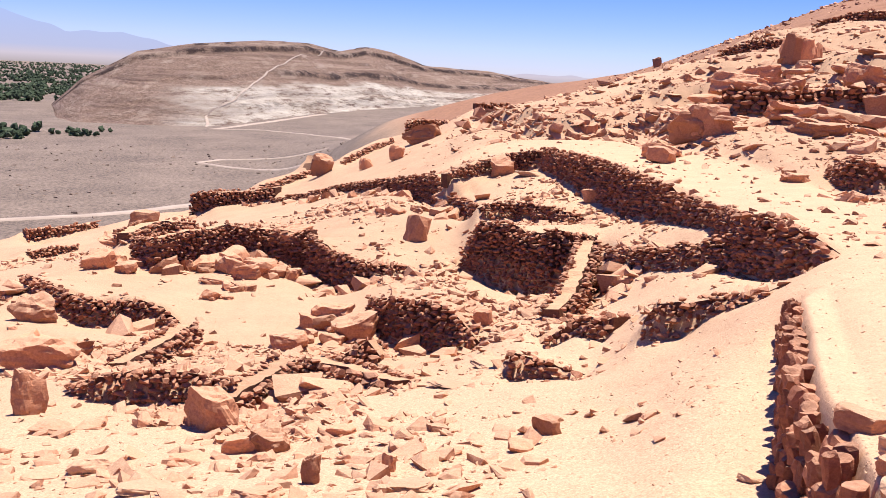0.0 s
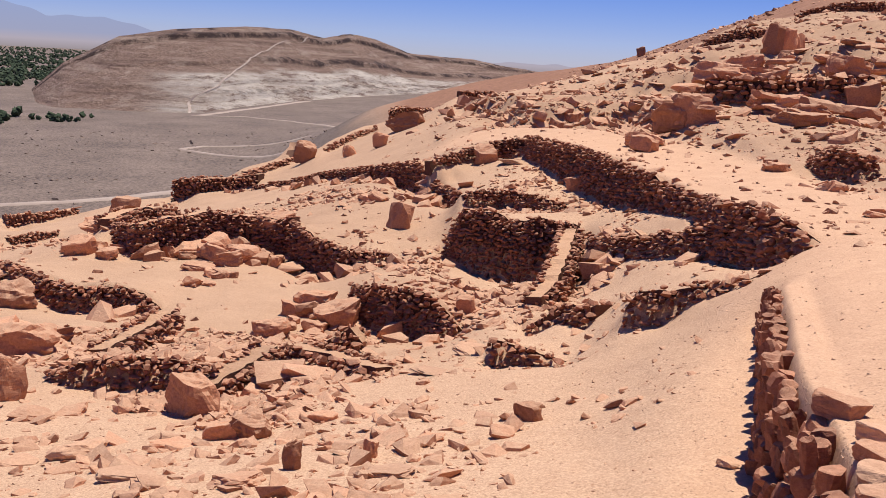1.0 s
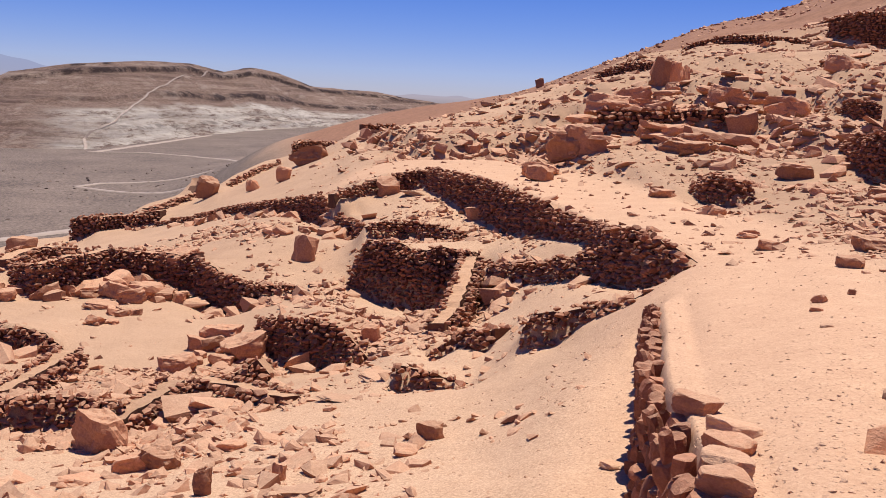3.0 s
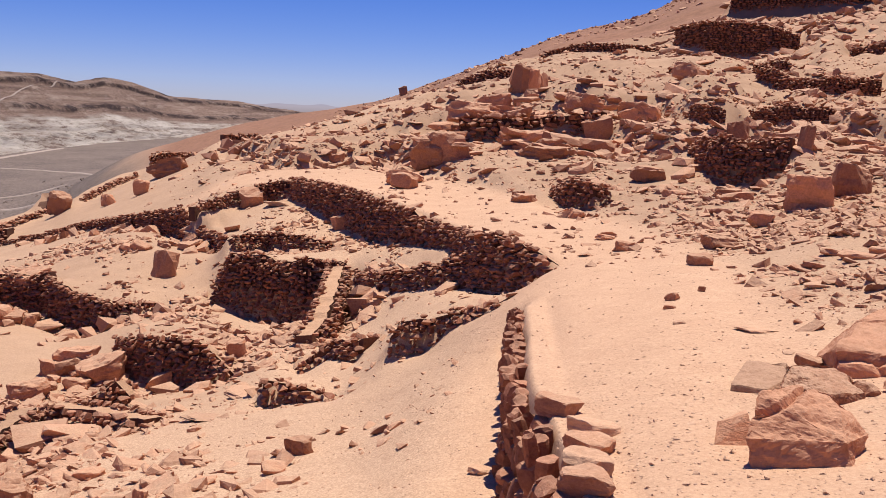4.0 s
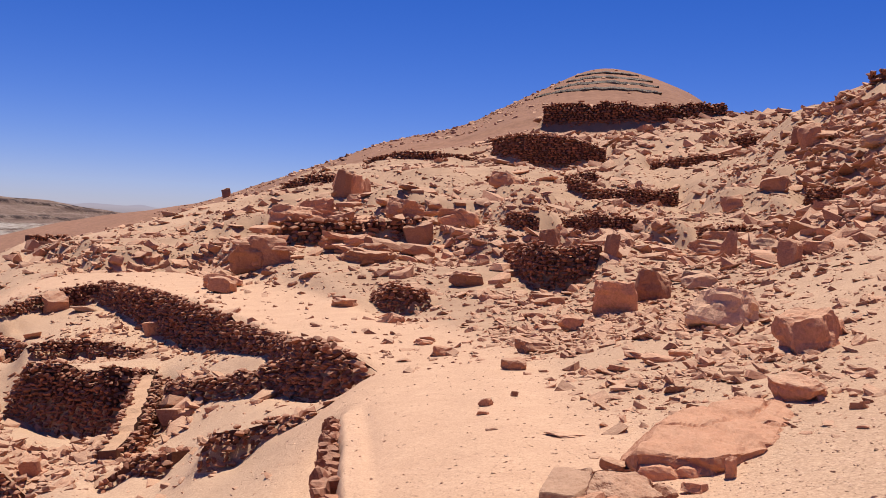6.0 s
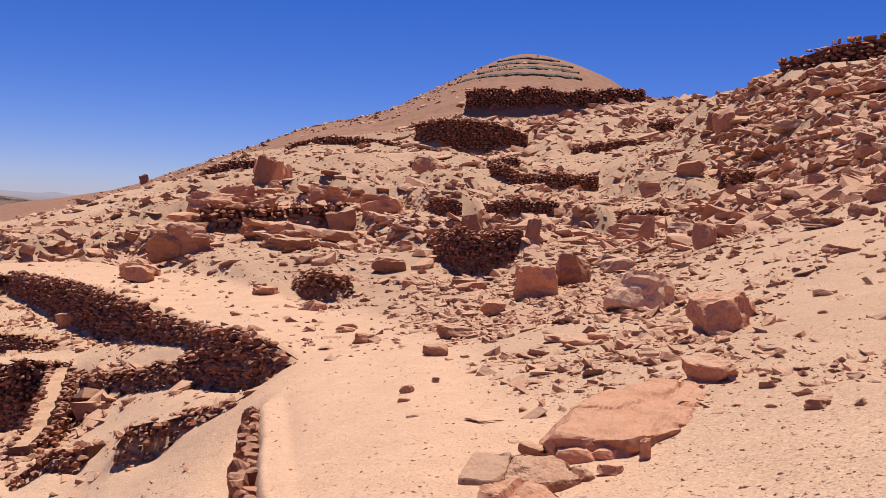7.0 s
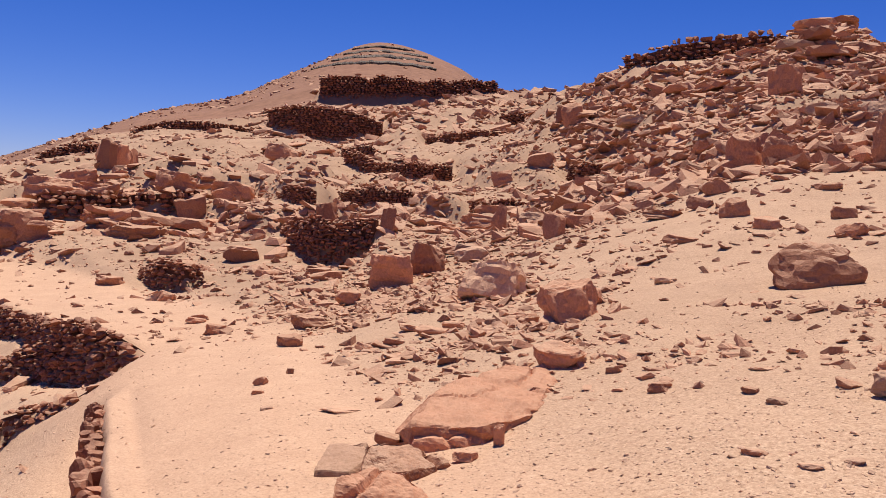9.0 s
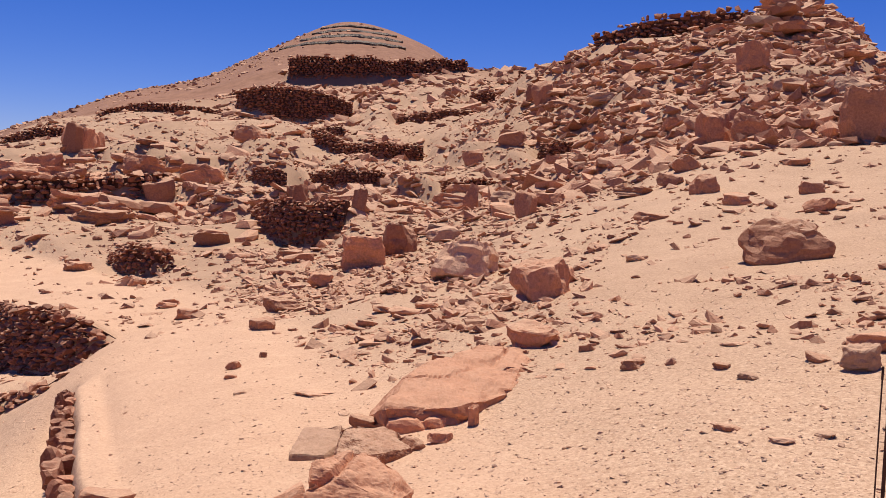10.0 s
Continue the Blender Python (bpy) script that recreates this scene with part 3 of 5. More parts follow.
def hull(rng, count, flat=1.0, jag=0.42, boxy=True):
    """An angular stone: the hull of points strewn near an ellipsoid, about one metre across."""
    bm = bmesh.new()
    for k in range(8):
        if boxy and rng.rand() < 0.8:
            c = Vector((k & 1, k >> 1 & 1, k >> 2 & 1)) - Vector((0.5, 0.5, 0.5))
            bm.verts.new(Vector((c.x * 0.92 + rng.uniform(-jag, jag) * 0.5, c.y * 0.92 + rng.uniform(-jag, jag) * 0.5, (c.z * 0.92 + rng.uniform(-jag, jag) * 0.45) * flat)))
    for _ in range(count - 8 if boxy else count):
        v = Vector(rng.normal(size=3)).normalized() * (0.56 if boxy else rng.uniform(0.46, 0.58))
        bm.verts.new(Vector((v.x, v.y, v.z * flat)))
    bmesh.ops.convex_hull(bm, input=bm.verts)
    for v in [v for v in bm.verts if not v.link_faces]:
        bm.verts.remove(v)
    bmesh.ops.recalc_face_normals(bm, faces=bm.faces)
    return bm


RNG = np.random.RandomState(11)


def stone_mesh(name, count, material, flat=1.0, boxy=True):
    bm = hull(RNG, count, flat, boxy=boxy)
    me = bpy.data.meshes.new(name)
    bm.to_mesh(me)
    bm.free()
    me.materials.append(material)
    return me


WALL_STONES = [stone_mesh("stone", 15, STONE, boxy=False) for k in range(24)]
ROUGH = [stone_mesh("rough", 13 if k % 2 else 15, RUBBLE, 0.9, k % 2 == 1) for k in range(24)]


def arrays(me):
    v = np.zeros(len(me.vertices) * 3)
    me.vertices.foreach_get("co", v)
    return v.reshape(-1, 3), np.array([tuple(p.vertices) for p in me.polygons])


STONE_ARRAYS = [arrays(m) for m in WALL_STONES]
ROUGH_ARRAYS = [arrays(m) for m in ROUGH]
BROKEN_ARRAYS = [arrays(stone_mesh("broken", 22, RUBBLE, 0.9)) for k in range(24)]


def heap(name, poses, shapes, material, parent=None):
    """Many stones in one mesh."""
    vs, fs, n = [], [], 0
    for k, m in poses:
        v, f = shapes[k]
        m = np.array(m)
        vs.append(v @ m[:3, :3].T + m[:3, 3])
        fs.append(f + n)
        n += len(v)
    me = bpy.data.meshes.new(name)
    if vs:
        v, f = np.vstack(vs), np.vstack(fs)
        me.vertices.add(len(v))
        me.vertices.foreach_set("co", v.reshape(-1))
        me.loops.add(f.size)
        me.loops.foreach_set("vertex_index", f.reshape(-1))
        me.polygons.add(len(f))
        me.polygons.foreach_set("loop_start", np.arange(len(f)) * 3)
        me.polygons.foreach_set("use_smooth", np.zeros(len(f), bool))
        me.update(calc_edges=True)
        me.validate()
    me.materials.append(material)
    ob = new(name, me)
    ob.parent = parent
    return ob


def stone_pose(x, y, z, w, d, h, turn, rng, tip=8):
    return Matrix.LocRotScale((x, y, z), Euler((radians(rng.uniform(-tip, tip)), radians(rng.uniform(-tip, tip)), turn)), (w, d, h))


def ruin_wall(name, low, backed, pts, label, size=1.0, thick=0.42, shapes=None):
    """A dry-laid wall: an earth core, stones in rough courses on the open side, a loose row along the top."""
    rng = np.random.RandomState(sum(map(ord, name)))
    wall = new("ruin_wall")
    wall.location = (pts[0][0], pts[0][1], pts[0][2])
    tagged(wall, label, "stone wall", "ruined walls")
    base = Vector(wall.location)
    sign = 1 if low == "L" else -1
    far = math.hypot(pts[len(pts) // 2][0], pts[len(pts) // 2][1])
    size = size * (1 if far < 30 else far / 30)
    thick = (thick if backed < 0.75 else 0.24) * max(0.95, far / 22)
    if far > 18:
        # ragged, half-fallen tops
        pts = [(x, y, b, t - (t - b) * 0.32 * max(0.0, float(fractal(x * 3 + sum(map(ord, name)), y * 3, 1.1 * size, 2)))) for x, y, _, _, b, t in along(pts, 0.35 * size) + [(*pts[-1][:2], 0, 0, *pts[-1][2:])]]
    row = along(pts, 0.13 * size) + [(*pts[-1][:2], *along(pts, 0.13 * size)[-1][2:4], *pts[-1][2:])]
    inset = 0.10 * size * (1 if far < 30 else 0.5) if name != "retaining_wall" else 0.2
    thick = max(thick, inset + 0.15) if shapes is None else inset + 0.06
    bm = bmesh.new()
    rings = []
    for x, y, nx, ny, b, t in row:
        t = t - 0.03 * size + 0.05 * rng.rand() - (0.03 if backed > 0.85 else 0.0) - (0.0 if shapes is None else 0.1)
        back_z = b + (t - b) * backed
        foot_out = BATTER.get(name, 0.05) - inset
        lip, rim = inset + 0.05 * size * (rng.rand() - 0.6), thick * rng.uniform(0.85, 1.1)
        ring = [(x + sign * nx * foot_out, y + sign * ny * foot_out, b - 0.35), (x - sign * nx * lip, y - sign * ny * lip, t), (x - sign * nx * rim, y - sign * ny * rim, t - 0.02 - 0.03 * rng.rand()), (x - sign * nx * thick, y - sign * ny * thick, min(b, back_z) - 0.35)]
        rings.append([bm.verts.new(Vector(p) - base) for p in ring])
    for a, b in zip(rings, rings[1:]):
        for k in range(4):
            bm.faces.new((a[k], a[(k + 1) % 4], b[(k + 1) % 4], b[k]))
    bm.faces.new(rings[0]), bm.faces.new(rings[-1][::-1])
    bmesh.ops.recalc_face_normals(bm, faces=bm.faces)
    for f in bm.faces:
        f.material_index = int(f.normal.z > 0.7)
    core = part("core", bm, MORTAR, wall, "earth and mortar core, darkened to deepen the shade in its joints, with a dusty top")
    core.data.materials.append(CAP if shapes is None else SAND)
    poses = []
    rows = along(pts, 0.05 * size)
    for side in (1, -1) if backed < 0.65 else (1,):
        lift = 0.0
        while lift < 2.6 * size + 2:
            h = size * (rng.uniform(0.05, 0.09) if shapes is None else rng.uniform(0.10, 0.17))
            k = 0.0
            some = False
            while k < len(rows) - 1:
                w = size * rng.choice([0.07, 0.10, 0.13, 0.17, 0.24], p=[0.25, 0.3, 0.22, 0.16, 0.07]) * rng.uniform(0.85, 1.15) * (1 if shapes is None else 0.85)
                x, y, nx, ny, b, t = rows[min(len(rows) - 1, int(k + 0.5 * w / (0.05 * size)))]
                foot = b if side == 1 else b + (t - b) * backed
                z = foot - (0.04 if far < 30 else 0.4 * size) + lift + h * 0.5
                k += w / (0.05 * size) * 0.93
                if z > t + (0.25 * h * (1 + rng.rand()) if shapes is None else -0.3 * h):
                    continue
                some = True
                if rng.rand() < (0.05 if shapes is None else 0.14):
                    continue
                off = rng.uniform(-0.05, 0.055) * size if side == 1 else -thick + rng.uniform(-0.03, 0.03) * size
                off += BATTER.get(name, 0.04) * max(0.0, 1 - (z - b) / max(0.05, t - b)) * side
                poses.append((rng.randint(24), stone_pose(x + sign * nx * off, y + sign * ny * off, z + rng.uniform(-0.015, 0.015), w * rng.uniform(0.85, 1.02), size * (rng.uniform(0.11, 0.18) if shapes is None else rng.uniform(0.08, 0.13)), h * (rng.uniform(0.85, 1.2) if shapes is None else rng.uniform(0.8, 1.5)), math.atan2(-nx, ny) + rng.uniform(-0.25, 0.25), rng, 10 if shapes is None else 16)))
            lift += h * 0.93
            if not some:
                break
    for x, y, nx, ny, b, t in along(pts, 0.19 * size):
        for _ in range(1):
            off = rng.uniform(0.0, 0.14 if backed > 0.7 else thick - 0.05)
            if rng.rand() < (1.0 if name == "retaining_wall" else 0.45 if far > 30 else 0.62):
                continue
            poses.append((rng.randint(24), stone_pose(x - sign * nx * off, y - sign * ny * off, t - 0.06, size * rng.uniform(0.08, 0.18), size * rng.uniform(0.08, 0.14), size * rng.uniform(0.05, 0.1), rng.uniform(0, 6.3), rng)))
    poses = [(k, Matrix.Translation(-base) @ m) for k, m in poses]
    own = 165 if shapes is None else 300
    for k, m in poses[:own]:
        ob = new("stone", (shapes or WALL_STONES)[k])
        ob.parent = wall
        ob.matrix_local = m
    if len(poses) > own:
        tagged(heap("stones", poses[own:], STONE_ARRAYS if shapes is None else [arrays(m) for m in shapes], STONES, wall), kind="stuff")
    return wall


LABELS = {
    "retaining_wall": "retaining wall of big tumbled red stones beside the path",
    "room_wall": "tall dark fieldstone wall of a sunken room",
    "round_hut_wall": "curved fieldstone wall of a ruined round hut",
    "basin_wall": "long curving retaining wall of small red stones",
    "terrace_wall": "long stone terrace wall running up beside the path",
    "corner_wall": "deep shaded corner of stacked stone below the path",
    "keep_wall": "high red stone wall on the hilltop",
    "far_tower": "low square stone hut on the ridge",
    "bowl_wall": "curved retaining wall in a hollow of the hillside",
}
for entry in WALLS[:-1]:
    ruin_wall(*entry, LABELS.get(entry[0], "low ruined wall of stacked red fieldstones, weathered"), size=2.0 if entry[0] in ("fragment_f", "outcrop_face") else 1.0)


# ---- rubble on the hillside ----
def strew(name, count, ok, small, big, reach, label, seed, power=2.2, material=None):
    """Stones on the earth between two distances and bearings, kept where ok says so."""
    rng = np.random.RandomState(seed)
    r0, r1, a0, a1 = reach
    poses = []
    while len(poses) < count:
        n = 4000
        r = np.sqrt(rng.uniform(r0 * r0, r1 * r1, n)) if r1 / r0 < 3 else np.exp(rng.uniform(math.log(r0), math.log(r1), n))
        a = np.radians(rng.uniform(a0, a1, n))
        x, y = r * np.sin(a), r * np.cos(a)
        keep = rng.rand(n) < ok(x, y)
        z = gz(x, y)
        for px, py, pz in zip(x[keep], y[keep], z[keep]):
            if len(poses) >= count:
                break
            s = small + (big - small) * rng.rand() ** power * 1.0
            w, d, h = s * rng.uniform(0.7, 1.5), s * rng.uniform(0.6, 1.1), s * rng.uniform(0.22, 0.62)
            poses.append((rng.randint(24), stone_pose(px, py, pz + h * 0.05, w, d, h, rng.uniform(0, 6.3), rng, 30)))
    return tagged(heap(name, poses, BROKEN_ARRAYS if big > 0.22 else ROUGH_ARRAYS, material or RUBBLE), label, "stones", kind="stuff")


def clear(x, y):
    """0 just in front of a wall, where its face stands free."""
    out = np.ones_like(x)
    for name, low, backed, pts in WALLS[:-1]:
        sign = 1 if low == "L" else -1
        for (x0, y0, _, _), (x1, y1, _, _) in zip(pts, pts[1:]):
            far, length = math.hypot(x0, y0), math.hypot(x1 - x0, y1 - y0)
            if far < 14:
                continue
            tx, ty = (x1 - x0) / length, (y1 - y0) / length
            u, v = (x - x0) * tx + (y - y0) * ty, sign * (-(x - x0) * ty + (y - y0) * tx)
            out[(u > -0.2) & (u < length + 0.2) & (v > -0.25) & (v < min(1.8, 0.075 * far))] = 0.0
    return out


def ruins(x, y):
    """Where stones have fallen between the ruined walls: in drifts, few on the swept floors and none on the path."""
    a, r = np.degrees(np.arctan2(x, y)), np.hypot(x, y)
    drift = 0.03 + smooth(-0.02, 0.22, fractal(x, y + 9, 2.6, 3))
    return drift * (1 - 0.93 * smooth(4, 8, a) * (1 - smooth(13, 15, r))) * (1 - is_path(x, y))


strew("hillside_rubble", 17000, lambda x, y: clear(x, y) * ((0.07 + 0.4 * smooth(42, 47, np.degrees(np.arctan2(x, y)))) * stony(x, y) + smooth(0.1, 0.6, face(x, y)) * smooth(-0.2, 0.2, fractal(x + 40, y, 5.0, 3))), 0.07, 0.55, (19, 105, -2, 72), "rubble of broken red stones strewn over the hillside", 3, 3.2)
strew("hillside_gravel", 26000, lambda x, y: (0.3 + 0.7 * clear(x, y)) * (0.06 + 0.25 * stony(x, y) + face(x, y)), 0.04, 0.2, (12, 85, -3, 72), "small broken stones lying on the slope", 4, 2.6)
strew("crest_rubble", 1500, lambda x, y: clear(x, y), 0.14, 0.62, (31, 48, 46, 64), "broken bedrock slabs piled along the crest", 41, 2.0)
strew("dome_stones", 1500, lambda x, y: 1.1 - smooth(30, 33, np.degrees(np.arctan2(x, y))), 0.25, 0.9, (130, 250, 8, 42), "brown stones strewn over the round hill", 46, 2.6)
strew("ridge_rubble", 500, lambda x, y: clear(x, y), 0.22, 0.85, (36, 75, 0, 44), "broken slabs strewn along the ridge", 42, 2.2)
strew("keep_rubble", 600, lambda x, y: clear(x, y), 0.3, 1.1, (62, 92, 27, 45), "fallen masonry heaped below the high wall", 45, 2.2)
strew("hollow_stones", 1700, lambda x, y: (0.1 + smooth(-0.05, 0.2, fractal(x, y + 30, 3.0, 3))) * (1 - is_path(x, y)) * clear(x, y), 0.035, 0.22, (8.5, 21, 29, 50), "broken red stones lying thick below the hollow", 44, 2.2)
strew("bank_rubble", 420, lambda x, y: 0.2 + smooth(0, 0.2, fractal(x, y, 1.8, 3)), 0.04, 0.23, (6.6, 10.8, -32, 6), "loose orange stones on the near bank", 43, 2.6)
strew("ruin_rubble", 11000, ruins, 0.022, 0.24, (6.5, 30, -34, 17), "fallen stones lying between the ruined walls", 6, 3.2)


def fallen_stones(names, seed):
    """Stones that have dropped from a wall and lie along its foot."""
    rng = np.random.RandomState(seed)
    poses = []
    for name, low, backed, pts in WALLS:
        if name not in names:
            continue
        sign = 1 if low == "L" else -1
        for x, y, nx, ny, b, t in along(pts, 0.045):
            off = 0.12 + abs(rng.normal()) * 0.45
            if float(fractal(x, y, 1.5, 2)) + 0.25 < rng.rand() * 0.9:
                continue
            px, py = x + sign * nx * off, y + sign * ny * off
            q = 0.05 + 0.42 * rng.rand() ** 3.2
            h = q * rng.uniform(0.3, 0.8)
            poses.append((rng.randint(24), stone_pose(px, py, float(gz(px, py)) + h * 0.15, q * rng.uniform(0.8, 1.5), q * rng.uniform(0.6, 1.1), h, rng.uniform(0, 6.3), rng, 30)))
    return tagged(heap("fallen_stones", poses, BROKEN_ARRAYS, RUBBLE), "red stones fallen along the feet of the ruined walls", "stones", kind="stuff")


fallen_stones(("round_hut_wall", "hollow_wall", "middle_wall", "bank_wall", "upper_hut_wall", "fallen_wall", "return_wall", "bowl_wall", "small_bowl_wall", "basin_wall", "low_step_wall"), 51)
strew("slope_stones", 2000, lambda x, y: (0.02 + smooth(0.05, 0.3, fractal(x, y, 2.2, 3))) * (1 - is_path(x, y)) * smooth(6.5, 9.5, np.hypot(x, y)), 0.025, 0.15, (6.0, 18, 26, 72), "small angular stones on the dusty slope", 12, 3.0)
strew("slope_pebbles", 26000, lambda x, y: 0.25 + 0.9 * smooth(0, 0.3, fractal(x, y, 2.5, 3)) * (1 - 0.7 * is_path(x, y)), 0.006, 0.030, (2.8, 18, -33, 72), "scattered pebbles on the dusty earth", 5, 3.0, PEBBLE)


# ---- far country ----
def sheet(name, x, y, z, material, attrs=(), smooth_faces=True):
    """A grid of points as one skin."""
    n, m = x.shape
    me = bpy.data.meshes.new(name)
    i, j = np.meshgrid(np.arange(n - 1), np.arange(m - 1), indexing="ij")
    quads = np.stack([i * m + j, i * m + j + 1, (i + 1) * m + j + 1, (i + 1) * m + j], -1).reshape(-1, 4)
    me.from_pydata(np.stack([x, y, z], -1).reshape(-1, 3).tolist(), [], quads.tolist())
    for key, f in attrs:
        me.attributes.new(key, "FLOAT", "POINT").data.foreach_set("value", f.reshape(-1).astype(np.float32))
    me.materials.append(material)
    me.polygons.foreach_set("use_smooth", np.full(len(me.polygons), smooth_faces))
    return new(name, me)


MESA_GRID = {}


def mesa():
    az = np.arange(-27, 10, 0.05)[:, None]
    u = np.concatenate([np.linspace(0, 1, 150), np.linspace(1.03, 2, 14)])[None, :]
    foot = np.interp(az, (-27, -23.5, -13.5, -7.7, -2, 5, 10), (590, 600, 640, 800, 1000, 1200, 1300))
    crest_el = np.interp(az, (-27, -23.3, -21.2, -18.2, -15.1, -11.2, -8.6, -7.2, -6.6, -5.1, -3.6, -1.7, 0, 2.3, 4.1, 10), (-4.2, -3.4, -1.4, 0.22, 0.78, 1.15, 1.18, 0.85, 0.76, 1.12, 0.85, 0.22, 0.08, 0.0, -0.3, -0.8))
    reach = foot + 300
    top = 1.6 + reach * np.tan(np.radians(crest_el + 0.12))
    low = -47.0
    r = foot + 300 * u
    a = np.radians(az)
    x, y = r * np.sin(a), r * np.cos(a)
    uu = np.clip(u, 0, 1)
    warp = uu + 0.05 * fractal(x, y, 70, 4) + 0.03 * vnoise(x / 23, y / 23)
    h = np.interp(warp, (0, 0.06, 0.20, 0.23, 0.33, 0.35, 0.55, 0.57, 0.62, 0.80, 0.86, 0.88, 0.95, 1.0), (0, 0.04, 0.13, 0.20, 0.28, 0.34, 0.52, 0.575, 0.61, 0.80, 0.84, 0.92, 0.96, 1.0))
    lean = x + 0.6 * y * 0.3
    gully = np.abs(fractal(lean, r * 0.25, 40, 4))
    h = h - 0.09 * gully * uu * (1 - uu) - 0.05 * np.abs(fractal(x, y, 25, 3)) * uu * (1 - uu)
    z = low + (top - low) * h
    z = np.where(u > 1, top - (u - 1) * 45, z)
    frac = h + 0.05 * fractal(x, y, 60, 4)
    clay = smooth(-18, -13, az) * (1 - smooth(0.40, 0.46, frac)) * smooth(0.02, 0.06, frac) * (0.7 + 0.6 * smooth(-0.1, 0.2, fractal(x, y, 45, 4)))
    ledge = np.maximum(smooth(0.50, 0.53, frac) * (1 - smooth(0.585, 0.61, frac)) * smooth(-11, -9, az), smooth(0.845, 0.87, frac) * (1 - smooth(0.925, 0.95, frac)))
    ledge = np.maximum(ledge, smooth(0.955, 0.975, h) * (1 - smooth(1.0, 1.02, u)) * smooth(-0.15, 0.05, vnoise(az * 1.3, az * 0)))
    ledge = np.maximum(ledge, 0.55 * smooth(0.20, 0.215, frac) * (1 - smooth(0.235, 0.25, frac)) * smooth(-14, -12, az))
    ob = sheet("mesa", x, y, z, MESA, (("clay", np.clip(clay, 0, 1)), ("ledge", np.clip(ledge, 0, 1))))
    MESA_GRID.update(az=az[:, 0], u=u[0], z=z, foot=foot[:, 0])
    return tagged(ob, "broad brown mesa with pale clay bands and dark ledges", "hill", kind="structure")


mesa()


def plain_paint(name, color, other, scale):
    n = Nodes(name, 0.95)
    return n.finish(n.ramp(n.noise(scale, 6, 0.7), (0.3, color), (0.7, other)), n.noise(scale * 6, 5), 0.5, 0.05)


TRACK = plain_paint("track_dust", (0.30, 0.225, 0.18), (0.42, 0.33, 0.27), 0.15)


def track(pts, width=1.3):
    """A pale worn track laid on the plain, with a raised edge."""
    row = along([(*p, 0, 0) for p in pts], 4.0)
    row.append((*pts[-1], *row[-1][2:]))
    x, y, z = [], [], []
    for k, (px, py, nx, ny, _, _) in enumerate(row):
        wob = 2.5 * float(fractal(px, py, 25.0, 2))
        w = width * (1 + 0.5 * float(vnoise(px * 0.2, py * 0.2)))
        cross = [-1, -0.7, 0.7, 1]
        x.append([px + nx * (wob + w * c) for c in cross])
        y.append([py + ny * (wob + w * c) for c in cross])
        zz = gz(np.array(x[-1]), np.array(y[-1]))
        z.append([zz[0] - 0.3, zz[1] + 0.35, zz[2] + 0.35, zz[3] - 0.3])
    ob = sheet("track", np.array(x), np.array(y), np.array(z), TRACK)
    return tagged(ob, "pale worn footpath across the grey gravel plain", "track", kind="structure")


track(((-107.9, 405.8), (-101.7, 420.6), (-83.4, 429.6), (-55.0, 436.0)))
track(((-107.9, 405.8), (-93.6, 396.7), (-77.2, 386.1), (-50.0, 366.0)))
track(((-38.0, 480.0), (-59.5, 538.3), (-86.1, 587.3), (-120.0, 617.3), (-155.0, 610.5)))
track(((-151.7, 611.7), (-131.5, 720.1), (-108.6, 830.0)), 3.0)
track(((-125.0, 246.0), (-112.4, 251.8), (-100.6, 256.4), (-89.7, 265.4), (-74.0, 283.2)), 2.4)


def mesa_track(stops):
    """The footpath that climbs the mesa, given as bearing and share of the slope."""
    az, uu = zip(*stops)
    t = np.linspace(0, len(stops) - 1, 90)
    a = np.interp(t, range(len(stops)), az) + 0.12 * vnoise(t * 2.1, t * 0)
    u = np.interp(t, range(len(stops)), uu)
    g = MESA_GRID
    i = np.clip(((a - g["az"][0]) / 0.05).astype(int), 0, len(g["az"]) - 1)
    z = np.array([np.interp(q, g["u"], g["z"][k]) for q, k in zip(u, i)])
    r = g["foot"][i] + 300 * u
    side = np.array([-1.0, 1.0])[None, :]
    rad = np.radians(a)[:, None] + side / r[:, None]
    rr = (r[:, None] + side * 2.0)
    ob = sheet("track", rr * np.sin(rad), rr * np.cos(rad), z[:, None] + 0.7 + 0 * side, TRACK)
    return tagged(ob, "pale footpath climbing the brown mesa", "track", kind="structure")


mesa_track(((-14.3, 0.06), (-14.4, 0.2), (-12.4, 0.36), (-11.4, 0.5), (-9.6, 0.7), (-8.0, 0.85), (-6.6, 0.97)))
strew("plain_stones", 2600, lambda x, y: 0.15 + smooth(0, 0.3, fractal(x, y, 30, 3)), 0.2, 1.5, (90, 520, -34, -6), "dark stones scattered over the grey gravel plain", 31, 4.0, PLAIN_ROCK)



